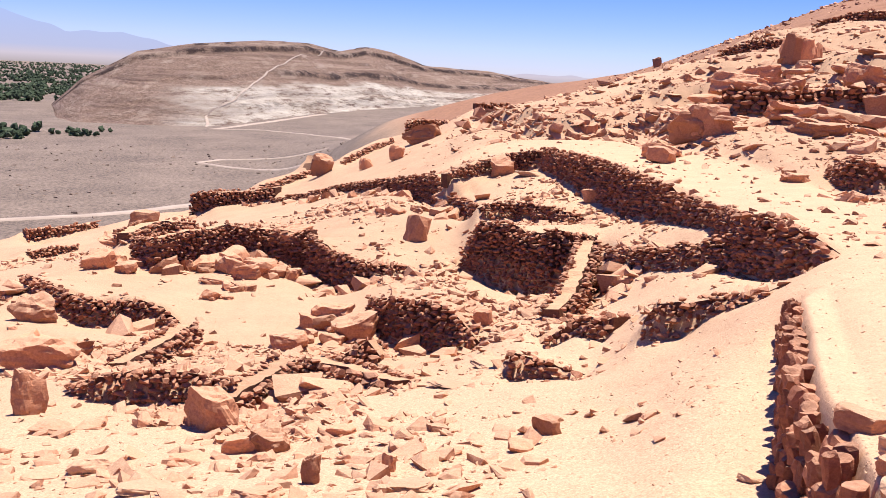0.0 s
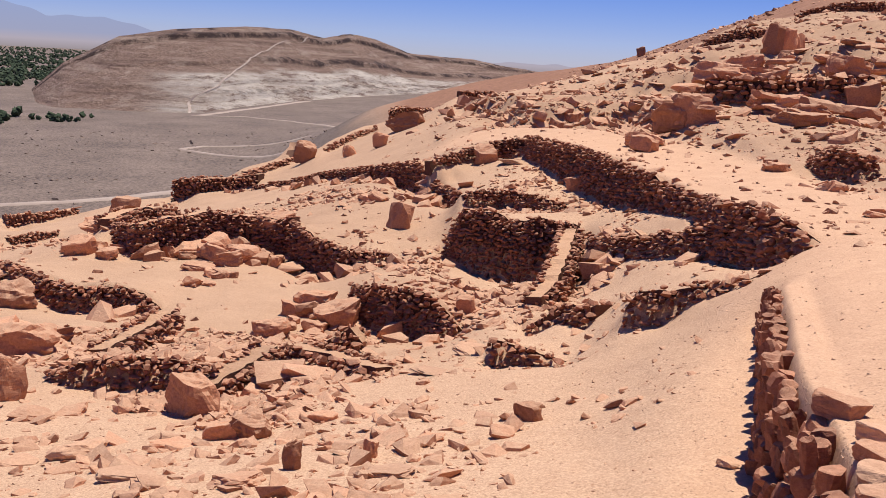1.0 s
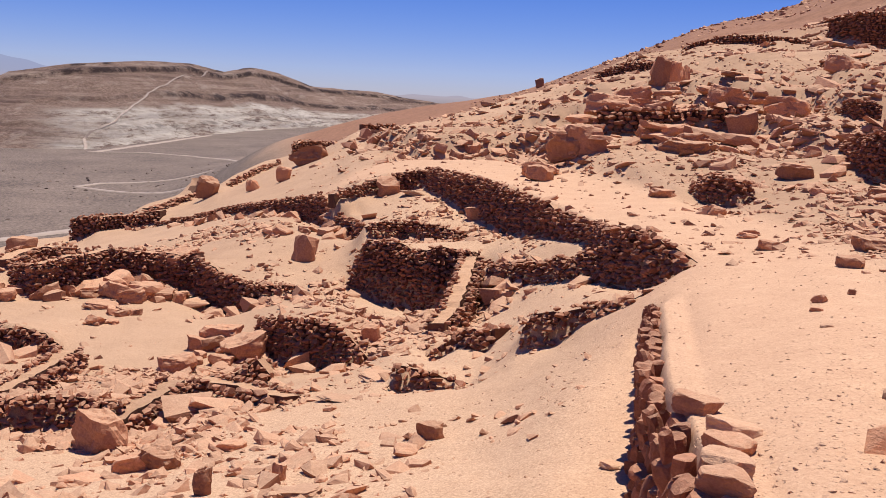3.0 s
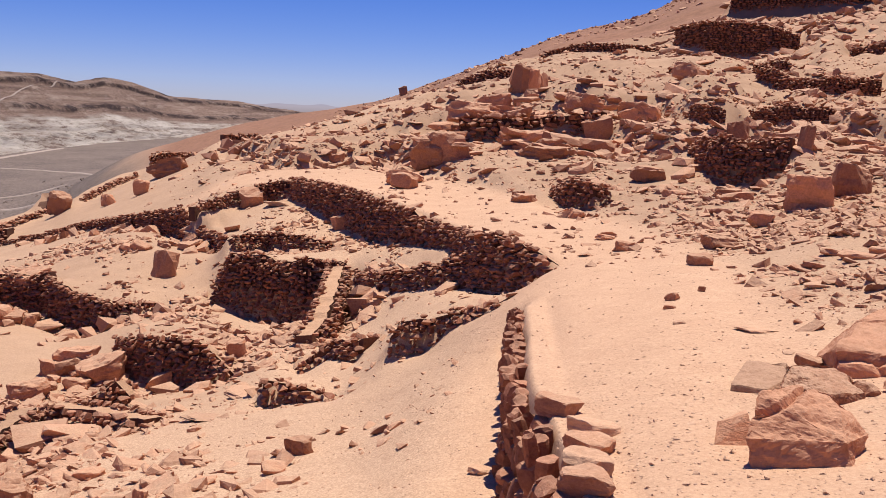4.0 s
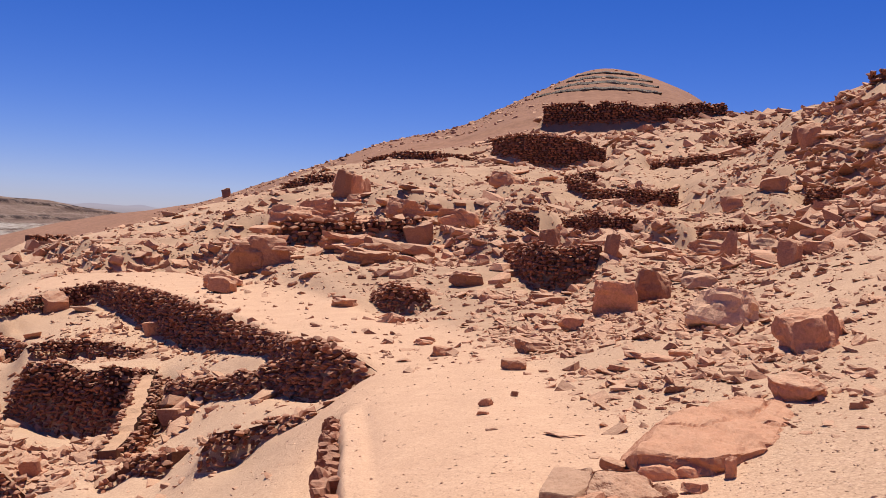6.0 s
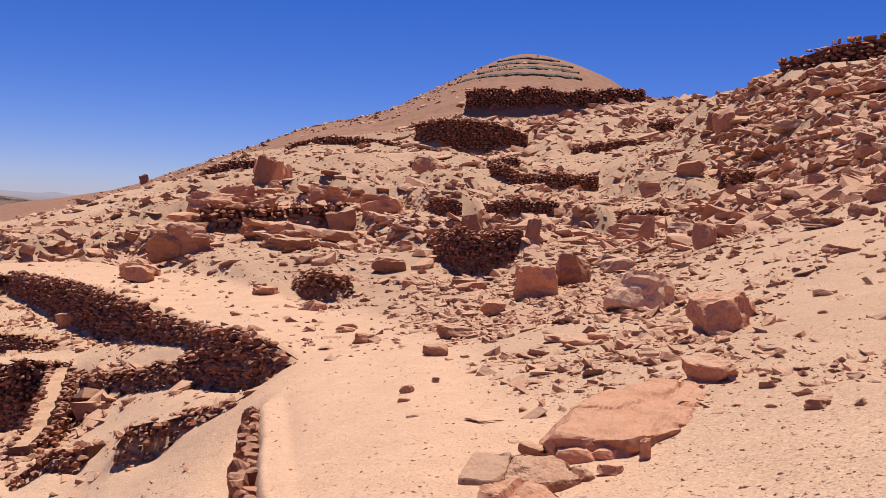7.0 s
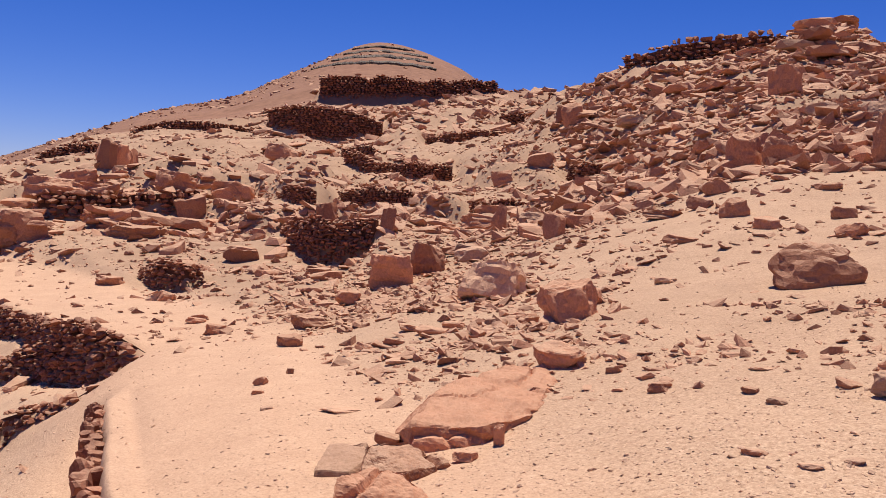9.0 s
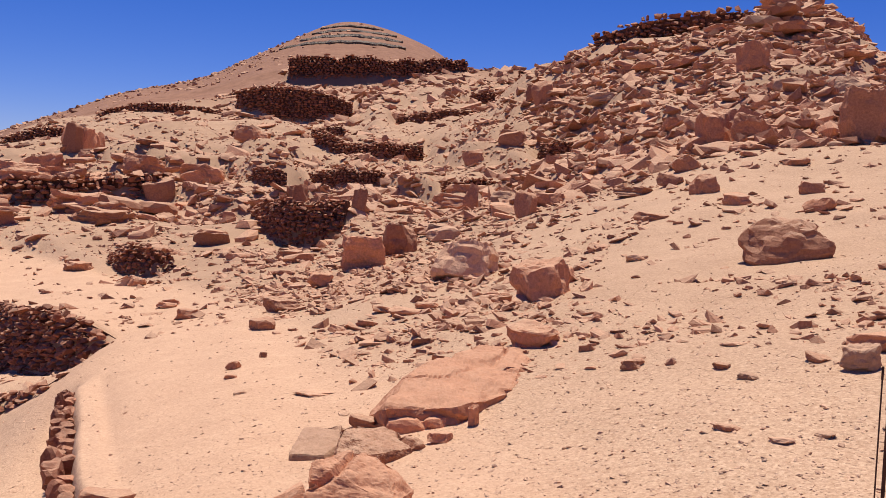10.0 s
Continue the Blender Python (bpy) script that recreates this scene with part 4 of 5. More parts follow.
def far_ridge():
    """Hazy mountains and the plain at their foot, at the edge of sight; the haze is painted and self-lit."""
    n = Nodes("painted_haze_glow", 1.0)
    # emission stands in for hazy daylight, its ramp bluer with height
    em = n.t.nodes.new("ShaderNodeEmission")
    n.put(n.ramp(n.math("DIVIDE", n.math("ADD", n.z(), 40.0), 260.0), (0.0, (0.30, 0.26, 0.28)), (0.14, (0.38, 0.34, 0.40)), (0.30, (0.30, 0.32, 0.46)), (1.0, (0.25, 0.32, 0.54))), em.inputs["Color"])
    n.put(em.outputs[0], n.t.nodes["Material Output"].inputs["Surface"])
    az = np.arange(-60, 25, 0.25)[:, None]
    v = np.array([0.0, 0.45, 1.0])[None, :]
    el = np.interp(az, (-60, -34, -28, -25, -22, -19, -17, -14, -10, 25), (1.5, 2.6, 2.7, 2.2, 1.25, 1.35, 0.9, 0.35, 0.05, 0.05)) + 0.15 * vnoise(az * 1.1, az * 0)
    r = 4800.0
    z0, z1 = -60, 1.6 + r * np.tan(np.radians(el))
    a = np.radians(az)
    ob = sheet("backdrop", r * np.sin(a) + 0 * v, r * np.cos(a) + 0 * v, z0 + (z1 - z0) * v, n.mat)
    return tagged(ob, "blue mountain range beyond the far plain, its haze painted as a glow", "mountains", kind="structure")


far_ridge()


def strata_rock():
    n = Nodes("grey_strata", 0.95)
    c = n.ramp(n.noise(0.5, 6, 0.7, (0.25, 0.25, 3.0)), (0.35, (0.13, 0.10, 0.08)), (0.65, (0.27, 0.215, 0.165)))
    return n.finish(c, n.noise(1.2, 6, 0.7, (0.4, 0.4, 4.0)), 1.0, 0.6)


STRATA = strata_rock()


def strata_ledge(z0, a0, a1, thick):
    """One bed of grey rock standing out of the far hill."""
    az = np.arange(a0, a1, 0.06)
    x, y, z = [], [], []
    inner = (RINGS > 120) & (RINGS < 245)
    for a in az:
        i = int(round((a + 35) / 0.14))
        level = z0 + 0.5 * float(vnoise(a * 2.0, z0)) - 0.12 * (a - 35.0) ** 2 * 0.25
        hits = np.nonzero(HEIGHT[i][inner] > level)[0]
        if not len(hits):
            continue
        k = max(1, hits[0])
        zz, rr = HEIGHT[i][inner], RINGS[inner]
        r = rr[k - 1] + (rr[k] - rr[k - 1]) * (level - zz[k - 1]) / max(0.01, zz[k] - zz[k - 1]) - 1.2 + 1.4 * float(vnoise(a * 5.0, z0 + 9))
        fade = min(1.0, (a - a0) / 0.6, (a1 - a) / 0.6)
        t = thick * (0.3 + 0.7 * fade)
        prof = ((3.5, -t - 0.4), (-0.3, -t), (-1.3, -0.25 * t), (-0.6, 0.0), (4.0, 0.3))
        x.append([(r + p) * math.sin(radians(a)) for p, _ in prof])
        y.append([(r + p) * math.cos(radians(a)) for p, _ in prof])
        z.append([level + q for _, q in prof])
    ob = sheet("rock_ledge", np.array(x), np.array(y), np.array(z), STRATA, smooth_faces=False)
    return tagged(ob, "bed of grey layered rock across the round hill", "rock ledge", kind="structure")


for z0, a0, a1, thick in ((33.0, 32.8, 36.6, 1.2), (30.4, 32.3, 37.4, 1.7), (27.8, 31.6, 37.8, 1.9), (25.2, 30.4, 38.0, 1.6)):
    strata_ledge(z0, a0, a1, thick)


def foliage():
    n = Nodes("grove_leaves", 0.85)
    c = n.ramp(n.chance(True), (0.0, (0.026, 0.040, 0.022)), (0.6, (0.045, 0.066, 0.034)), (1.0, (0.09, 0.11, 0.06)))
    return n.finish(n.mix(0.4, c, n.ramp(n.noise(0.5, 4), (0.3, (0.02, 0.032, 0.016)), (0.7, (0.08, 0.105, 0.05)))), n.noise(1.2, 5), 0.8, 0.6)


LEAF = foliage()


def grove(name, count, r0, r1, a0, a1, size, seed):
    rng = np.random.RandomState(seed)
    poses = []
    for _ in range(count):
        r, a = math.exp(rng.uniform(math.log(r0), math.log(r1))), radians(rng.uniform(a0, a1))
        if float(vnoise(r * math.sin(a) / 90, r * math.cos(a) / 160)) < -0.12:
            continue
        s = size * rng.uniform(0.6, 1.3)
        cx, cy = r * math.sin(a), r * math.cos(a)
        cz = float(gz(cx, cy))
        for _ in range(5):
            q = s * rng.uniform(0.4, 0.8)
            poses.append((rng.randint(24), stone_pose(cx + rng.normal() * s * 0.3, cy + rng.normal() * s * 0.3, cz + s * rng.uniform(0.15, 0.75), q, q, q * rng.uniform(0.7, 1.1), rng.uniform(0, 6.3), rng, 40)))
    return tagged(heap(name, poses, ROUGH_ARRAYS, LEAF), "dark green trees of the oasis in the valley", "trees", kind="stuff")


grove("oasis_trees", 5500, 950, 4300, -36, -12.5, 5.2, 8)
grove("valley_bushes", 26, 540, 600, -28, -22.6, 6.0, 9)
grove("foot_bushes", 14, 560, 600, -22, -19, 3.5, 10)


# ---- boulders ----
def rock_skin(rng, w, d, h, flat, cuts, rough):
    """A weathered block: a ball cut by planes, then roughened in layers."""
    bm = bmesh.new()
    bmesh.ops.create_icosphere(bm, subdivisions=cuts + 1, radius=1.0)
    planes = []
    for k in range(9):
        n = Vector(rng.normal(size=3)).normalized()
        planes.append((n, rng.uniform(0.58, 0.9)))
    for n in (Vector((0, 0, 1)), Vector((0, 0, -1))):
        planes.append(((n + Vector(rng.normal(size=3)) * 0.12).normalized(), rng.uniform(0.45, 0.6)))
    for k in range(3):
        t = k * math.pi / 1.5 + rng.uniform(-0.6, 0.6)
        planes.append((Vector((math.cos(t), math.sin(t), rng.uniform(-0.25, 0.25))).normalized(), rng.uniform(0.6, 0.75)))
    seed = Vector(rng.uniform(-50, 50, 3))
    for v in bm.verts:
        p = v.co.copy()
        for _ in range(2):
            for n, off in planes:
                over = p.dot(n) - off
                if over > 0:
                    p -= n * over
        p += p.normalized() * (rough * 1.6 * noise.fractal(p * 1.8 + seed, 0.8, 2.1, 5) + rough * 0.9 * noise.noise(Vector((p.x * 0.6, p.y * 0.6, p.z * 6.0)) + seed))
        v.co = Vector((p.x * w * 0.64, p.y * d * 0.64, p.z * h * 0.86))
    return bm


def worn_stone(seed):
    """A rounded, pitted wall stone."""
    me = bpy.data.meshes.new("stone")
    bm = rock_skin(np.random.RandomState(seed), 1.0, 1.0, 0.85, False, 1, 0.09)
    bmesh.ops.triangulate(bm, faces=bm.faces)
    bm.to_mesh(me)
    bm.free()
    me.materials.append(STONE)
    return me


ruin_wall(*WALLS[-1], LABELS["retaining_wall"], size=1.1, shapes=[worn_stone(700 + k) for k in range(24)])

LOOKS = {
    "block": ("boulder", "angular red-brown sandstone boulder lying on the dusty slope", BOULDER),
    "slab": ("flat_stone", "flat pale sandstone slab lying on the dusty earth", PALE),
    "upright": ("standing_stone", "upright reddish sandstone boulder standing among the rubble", BOULDER),
}
ROCKS = [0]


def boulder(kind, x, y, w, d, h, turn):
    """One loose rock, sunk a little into the earth."""
    ROCKS[0] += 1
    rng = np.random.RandomState(100 + ROCKS[0])
    name, label, material = LOOKS[kind]
    far = math.hypot(x, y)
    seen = max(w, h) / far
    cuts = 3 if seen > 0.03 else 2 if seen > 0.012 else 1
    if seen < 0.018:
        name, label = "stone", "small angular red stone lying on the ground"
    ob = part(name, rock_skin(rng, w * 1.06, d, h * 1.25, kind == "slab", cuts, 0.085), material)
    tip = {"block": 12, "slab": 9, "upright": 6}[kind]
    z = min(float(gz(x, y)), float(gz(x * (1 - 0.3 * d / far), y * (1 - 0.3 * d / far))))
    ob.matrix_world = Matrix.LocRotScale((x, y, z + h * 0.40), Euler((radians(rng.uniform(-tip, tip)), radians(rng.uniform(-tip, tip)), radians(turn))), None)
    return tagged(ob, label, "rock", "loose rocks")


boulder('block', -2.63, 11.01, 0.61, 0.46, 0.44, 3)
boulder('upright', -5.10, 11.64, 0.36, 0.27, 0.50, 37)
boulder('upright', -1.03, 7.92, 0.15, 0.11, 0.25, -3)
boulder('block', -1.70, 9.73, 0.39, 0.30, 0.24, 25)
boulder('block', -2.02, 9.77, 0.34, 0.25, 0.17, 11)
boulder('slab', -3.29, 9.20, 0.44, 0.35, 0.13, 24)
boulder('block', -1.00, 10.06, 0.27, 0.20, 0.09, 15)
boulder('slab', -2.40, 7.99, 0.42, 0.34, 0.06, 17)
boulder('block', -1.40, 7.54, 0.39, 0.29, 0.07, 3)
boulder('slab', -0.20, 7.58, 0.36, 0.28, 0.05, -10)
boulder('slab', 0.25, 6.69, 0.20, 0.16, 0.02, -17)
boulder('block', -1.28, 11.63, 0.31, 0.23, 0.06, 15)
boulder('slab', 1.22, 5.45, 0.36, 0.29, 0.05, -15)
boulder('block', 1.11, 9.32, 0.27, 0.20, 0.18, -19)
boulder('block', 0.80, 8.73, 0.24, 0.18, 0.08, 8)
boulder('block', -0.39, 8.26, 0.13, 0.10, 0.16, -5)
boulder('upright', -0.61, 22.58, 0.60, 0.45, 0.60, -2)
boulder('block', 3.45, 22.73, 0.39, 0.29, 0.32, -16)
boulder('block', 1.59, 27.53, 0.66, 0.50, 0.47, 1)
boulder('slab', 2.31, 26.70, 0.58, 0.47, 0.11, -2)
boulder('block', 6.16, 13.21, 0.26, 0.20, 0.08, -21)
boulder('block', 6.88, 19.08, 0.49, 0.37, 0.17, -28)
boulder('block', 6.82, 25.72, 1.24, 0.93, 0.73, -23)
boulder('block', 5.48, 24.36, 0.82, 0.62, 0.33, -22)
boulder('block', 9.33, 30.71, 0.88, 0.66, 0.64, -23)
boulder('block', 9.69, 27.10, 1.45, 1.09, 0.42, -32)
boulder('block', 9.25, 23.91, 1.15, 0.86, 0.34, -33)
boulder('upright', 13.96, 39.11, 1.12, 0.84, 1.04, -3)
boulder('block', 4.74, 32.24, 0.51, 0.38, 0.38, 8)
boulder('block', 4.13, 31.68, 0.50, 0.38, 0.34, -19)
boulder('upright', 47.77, 221.80, 2.19, 1.64, 2.05, -29)
boulder('block', 0.76, 16.28, 0.32, 0.24, 0.33, -13)
boulder('block', -6.01, 14.15, 0.91, 0.68, 0.43, 30)
boulder('block', -5.86, 14.99, 0.62, 0.47, 0.21, 31)
boulder('block', -7.53, 17.38, 0.73, 0.54, 0.40, 6)
boulder('block', -7.81, 21.39, 0.64, 0.48, 0.37, 23)
boulder('block', -7.10, 21.10, 0.49, 0.37, 0.23, 1)
boulder('block', -3.76, 23.37, 0.89, 0.67, 0.45, 10)
boulder('block', -4.33, 23.47, 0.58, 0.44, 0.25, 15)
boulder('block', -4.30, 20.64, 0.67, 0.50, 0.25, 29)
boulder('block', -4.87, 20.26, 0.64, 0.48, 0.12, 5)
boulder('block', -1.93, 17.36, 0.63, 0.47, 0.39, 17)
boulder('block', -1.46, 16.61, 0.72, 0.54, 0.40, 18)
boulder('block', -2.50, 15.75, 0.58, 0.43, 0.28, 24)
boulder('block', -11.27, 35.41, 0.95, 0.71, 0.53, -0)
boulder('block', -8.25, 24.11, 0.93, 0.70, 0.25, 18)
boulder('block', -5.47, 42.02, 0.82, 0.61, 0.84, 25)
boulder('block', -1.08, 43.69, 1.57, 1.18, 0.64, -2)
boulder('block', -2.01, 38.63, 0.56, 0.42, 0.54, 14)
boulder('block', -3.35, 39.43, 0.53, 0.40, 0.41, 7)
boulder('slab', 2.20, 6.61, 0.19, 0.15, 0.04, -9)
boulder('block', 1.55, 5.30, 0.10, 0.07, 0.03, -17)
boulder('slab', 0.18, 12.20, 0.46, 0.37, 0.04, -16)
boulder('slab', 0.76, 13.28, 0.58, 0.46, 0.05, -17)
boulder('block', 0.16, 8.77, 0.23, 0.17, 0.05, -10)
boulder('block', -0.15, 8.94, 0.20, 0.15, 0.05, 18)
boulder('block', -4.44, 10.73, 0.44, 0.33, 0.09, 27)
boulder('block', -4.07, 11.00, 0.37, 0.28, 0.07, 32)
boulder('slab', -3.79, 9.00, 0.32, 0.25, 0.04, 25)
boulder('block', -2.40, 9.34, 0.37, 0.28, 0.05, 19)
boulder('block', 9.44, 12.77, 0.66, 0.55, 0.56, -25)
boulder('block', 10.38, 12.97, 0.56, 0.45, 0.46, -23)
boulder('slab', 8.80, 9.51, 0.76, 0.60, 0.46, -28)
boulder('slab', 11.27, 12.90, 0.51, 0.40, 0.24, -29)
boulder('block', 7.38, 6.82, 0.52, 0.39, 0.36, -62)
boulder('block', 8.13, 7.18, 0.23, 0.17, 0.18, -54)
boulder('block', 5.87, 5.43, 0.40, 0.30, 0.17, -64)
boulder('upright', 4.24, 4.39, 0.07, 0.05, 0.12, -42)
boulder('block', 3.93, 4.34, 0.13, 0.09, 0.06, -31)
boulder('block', 5.49, 4.14, 0.13, 0.10, 0.06, -69)
boulder('block', 7.32, 7.31, 0.20, 0.15, 0.08, -56)
boulder('block', 6.66, 10.75, 0.39, 0.29, 0.16, -37)
boulder('block', 5.73, 9.62, 0.29, 0.22, 0.13, -40)
boulder('block', 5.85, 11.91, 0.29, 0.21, 0.14, -16)
boulder('block', 6.28, 13.34, 0.25, 0.19, 0.08, -31)
boulder('block', 4.35, 7.73, 0.13, 0.10, 0.06, -24)
boulder('block', 4.13, 7.36, 0.11, 0.08, 0.03, -30)
boulder('block', 4.77, 7.93, 0.07, 0.05, 0.05, -28)
boulder('slab', 3.85, 6.68, 0.10, 0.08, 0.02, -14)
boulder('slab', 4.23, 6.27, 0.14, 0.12, 0.02, -18)
boulder('block', 6.90, 16.11, 0.34, 0.25, 0.17, -37)
boulder('slab', 9.49, 7.22, 0.22, 0.18, 0.06, -40)
boulder('slab', 4.02, 5.48, 0.07, 0.06, 0.01, -42)
boulder('block', 6.86, 19.29, 0.25, 0.18, 0.19, -34)
boulder('block', 3.90, 5.08, 0.15, 0.11, 0.07, -42)
boulder('block', 9.41, 5.21, 0.73, 0.55, 0.39, -61)
boulder('slab', 9.44, 7.19, 0.21, 0.17, 0.07, -36)
boulder('block', 11.39, 8.45, 0.42, 0.31, 0.10, -58)
boulder('slab', 6.08, 3.72, 0.17, 0.14, 0.02, -76)
boulder('slab', 5.44, 3.22, 0.12, 0.10, 0.03, -46)
boulder('block', 5.85, 2.99, 0.15, 0.11, 0.04, -77)
boulder('block', 5.57, 3.49, 0.11, 0.08, 0.04, -59)
boulder('block', 4.54, 2.78, 0.11, 0.08, 0.03, -46)
boulder('slab', 4.53, 2.47, 0.11, 0.09, 0.02, -61)
boulder('slab', 4.71, 2.34, 0.09, 0.07, 0.02, -66)
boulder('slab', 5.79, 2.68, 0.21, 0.17, 0.13, -54)
boulder('block', 6.27, 2.75, 0.35, 0.27, 0.10, -84)
boulder('block', 5.54, 4.17, 0.13, 0.10, 0.05, -50)
boulder('upright', 17.20, 11.26, 0.80, 0.60, 0.70, -60)
boulder('block', 17.28, 10.48, 0.71, 0.54, 0.44, -41)
boulder('upright', 17.45, 8.28, 0.70, 0.53, 0.98, -54)
boulder('slab', 23.11, 11.62, 1.07, 0.86, 0.43, -79)
boulder('block', 15.13, 10.51, 0.41, 0.31, 0.24, -66)
boulder('block', 13.20, 8.82, 0.39, 0.29, 0.26, -58)
boulder('block', 13.98, 10.04, 0.41, 0.30, 0.20, -47)
boulder('block', 12.35, 7.70, 0.41, 0.31, 0.15, -64)
boulder('block', 13.47, 10.43, 0.56, 0.42, 0.14, -57)
boulder('upright', 12.96, 12.51, 0.38, 0.29, 0.45, -31)
boulder('slab', 14.86, 15.03, 0.60, 0.48, 0.27, -28)
boulder('slab', 26.33, 21.90, 1.38, 1.10, 0.36, -54)
boulder('block', 13.32, 7.05, 0.34, 0.25, 0.16, -48)
boulder('block', 12.00, 6.22, 0.36, 0.27, 0.16, -69)
boulder('block', 11.09, 6.35, 0.30, 0.22, 0.09, -75)
boulder('block', 15.31, 8.42, 0.41, 0.31, 0.14, -60)
boulder('block', 16.37, 9.82, 0.56, 0.42, 0.12, -53)
boulder('block', 6.77, 10.96, 0.32, 0.24, 0.17, -18)
boulder('block', 8.19, 12.18, 0.30, 0.22, 0.21, -17)
boulder('upright', 11.40, 18.15, 0.46, 0.34, 0.46, -22)
boulder('upright', 11.92, 16.45, 0.29, 0.22, 0.53, -27)
boulder('upright', 14.32, 15.59, 0.33, 0.24, 0.50, -35)
boulder('block', 19.13, 20.50, 1.64, 1.23, 0.55, -36)
boulder('block', 15.33, 30.50, 1.25, 0.94, 0.53, -17)
boulder('block', 9.98, 19.38, 0.65, 0.48, 0.27, -10)
boulder('block', 12.65, 26.54, 0.66, 0.50, 0.27, -30)
boulder('block', 11.15, 31.64, 1.88, 1.41, 0.61, -34)
boulder('block', 9.56, 24.67, 1.33, 1.00, 0.38, -31)
boulder('block', 9.26, 30.75, 1.52, 1.14, 0.59, -27)
boulder('block', 12.55, 29.24, 1.21, 0.90, 0.59, -28)
boulder('upright', 15.85, 42.95, 0.88, 0.66, 1.09, -9)
boulder('upright', 13.51, 38.62, 0.68, 0.51, 1.08, -35)
boulder('block', 20.52, 36.73, 1.30, 0.98, 0.63, -31)
boulder('upright', 29.12, 27.69, 0.82, 0.61, 0.87, -35)
boulder('block', 22.64, 24.63, 0.68, 0.51, 0.43, -51)
boulder('block', 13.96, 12.82, 0.56, 0.42, 0.24, -63)
boulder('slab', 11.53, 13.31, 0.46, 0.37, 0.21, -50)
boulder('upright', 24.66, 15.13, 0.86, 0.65, 0.90, -73)
boulder('slab', 22.70, 12.85, 0.62, 0.50, 0.32, -49)
boulder('block', 16.58, 13.52, 0.76, 0.57, 0.17, -63)
boulder('block', 6.77, 8.27, 0.31, 0.24, 0.07, -50)
boulder('slab', 5.64, 7.36, 0.25, 0.20, 0.04, -26)
boulder('slab', 7.30, 7.82, 0.23, 0.18, 0.08, -32)
boulder('slab', 4.26, 6.23, 0.27, 0.21, 0.02, -31)
boulder('block', 6.84, 8.78, 0.33, 0.25, 0.06, -23)
boulder('block', 6.27, 6.93, 0.22, 0.16, 0.06, -58)
boulder('block', 6.21, 8.25, 0.24, 0.18, 0.06, -20)
boulder('block', 7.33, 8.55, 0.27, 0.20, 0.07, -38)
boulder('block', 5.92, 8.35, 0.18, 0.14, 0.07, -42)
boulder('slab', 6.85, 16.25, 0.42, 0.34, 0.15, -11)
boulder('block', 9.88, 19.15, 0.64, 0.48, 0.29, -22)
boulder('block', 6.77, 25.89, 1.27, 0.95, 0.76, 3)
boulder('block', 5.20, 23.32, 0.57, 0.43, 0.38, -27)
boulder('block', 9.73, 27.17, 1.54, 1.15, 0.35, -17)
boulder('block', 9.36, 24.20, 0.93, 0.69, 0.32, -22)
boulder('block', 10.96, 34.05, 1.28, 0.96, 0.71, -12)
boulder('upright', 12.59, 28.14, 0.92, 0.69, 0.81, -33)
boulder('upright', 15.32, 43.47, 0.94, 0.70, 0.94, -36)
boulder('block', 15.25, 30.71, 1.22, 0.92, 0.57, -25)
boulder('block', 16.38, 18.40, 1.30, 0.98, 0.37, -47)
boulder('upright', 29.89, 28.58, 0.99, 0.74, 0.84, -32)
boulder('block', 23.74, 23.99, 1.00, 0.75, 0.50, -46)



def shaped_rock(name, label, material, corners, cuts=4, rough=0.02, strata=0.35, seed=1):
    """A rock from the corners of its block, weathered in layers."""
    bm = bmesh.new()
    for c in corners:
        bm.verts.new(Vector(c))
    bmesh.ops.convex_hull(bm, input=bm.verts)
    bmesh.ops.triangulate(bm, faces=bm.faces)
    for _ in range(cuts):
        bmesh.ops.subdivide_edges(bm, edges=bm.edges, cuts=1, use_grid_fill=True)
    bm.normal_update()
    off = Vector((seed * 3.7, seed * 1.3, seed * 7.1))
    for v in bm.verts:
        f = noise.fractal(v.co * 4.0 + off, 0.75, 2.1, 6)
        layer = noise.noise(Vector((v.co.x * 1.1, v.co.y * 1.1, v.co.z * 16.0)) + off)
        crack = max(0.0, 0.06 - abs(noise.noise(v.co * 1.7 + off))) / 0.06
        v.co += v.normal * rough * (f + strata * layer - 1.3 * crack)
    ob = part(name, bm, material)
    return tagged(ob, label, "rock", "rocks beside the path")


ledge = shaped_rock("sandstone_ledge", "large tilted pink sandstone slab cracked across its face", SLAB, (
    (3.86, 4.78, 0.0), (4.22, 4.52, -0.02), (4.72, 4.55, 0.08), (5.45, 4.92, 0.26), (5.80, 5.30, 0.36), (5.55, 5.62, 0.30), (4.10, 5.40, 0.05),
    (3.84, 4.80, 0.28), (4.22, 4.52, 0.30), (4.70, 4.58, 0.31), (5.38, 5.0, 0.36), (5.68, 5.30, 0.41), (5.42, 5.54, 0.46), (4.45, 5.24, 0.41), (4.95, 5.36, 0.45)), 5, 0.024, 0.35, 2)
chip = shaped_rock("broken_edge", "split front edge of the slab", SLAB, (
    (3.80, 4.74, 0.02), (4.10, 4.50, 0.0), (4.30, 4.50, 0.04), (4.22, 4.74, 0.10), (3.92, 4.92, 0.06), (3.86, 4.76, 0.20), (4.12, 4.58, 0.22), (4.27, 4.58, 0.21), (4.18, 4.74, 0.25), (3.95, 4.88, 0.23)), 4, 0.02, 0.5, 17)
chip.parent = ledge
for key in ("category", "group"):
    del chip[key]
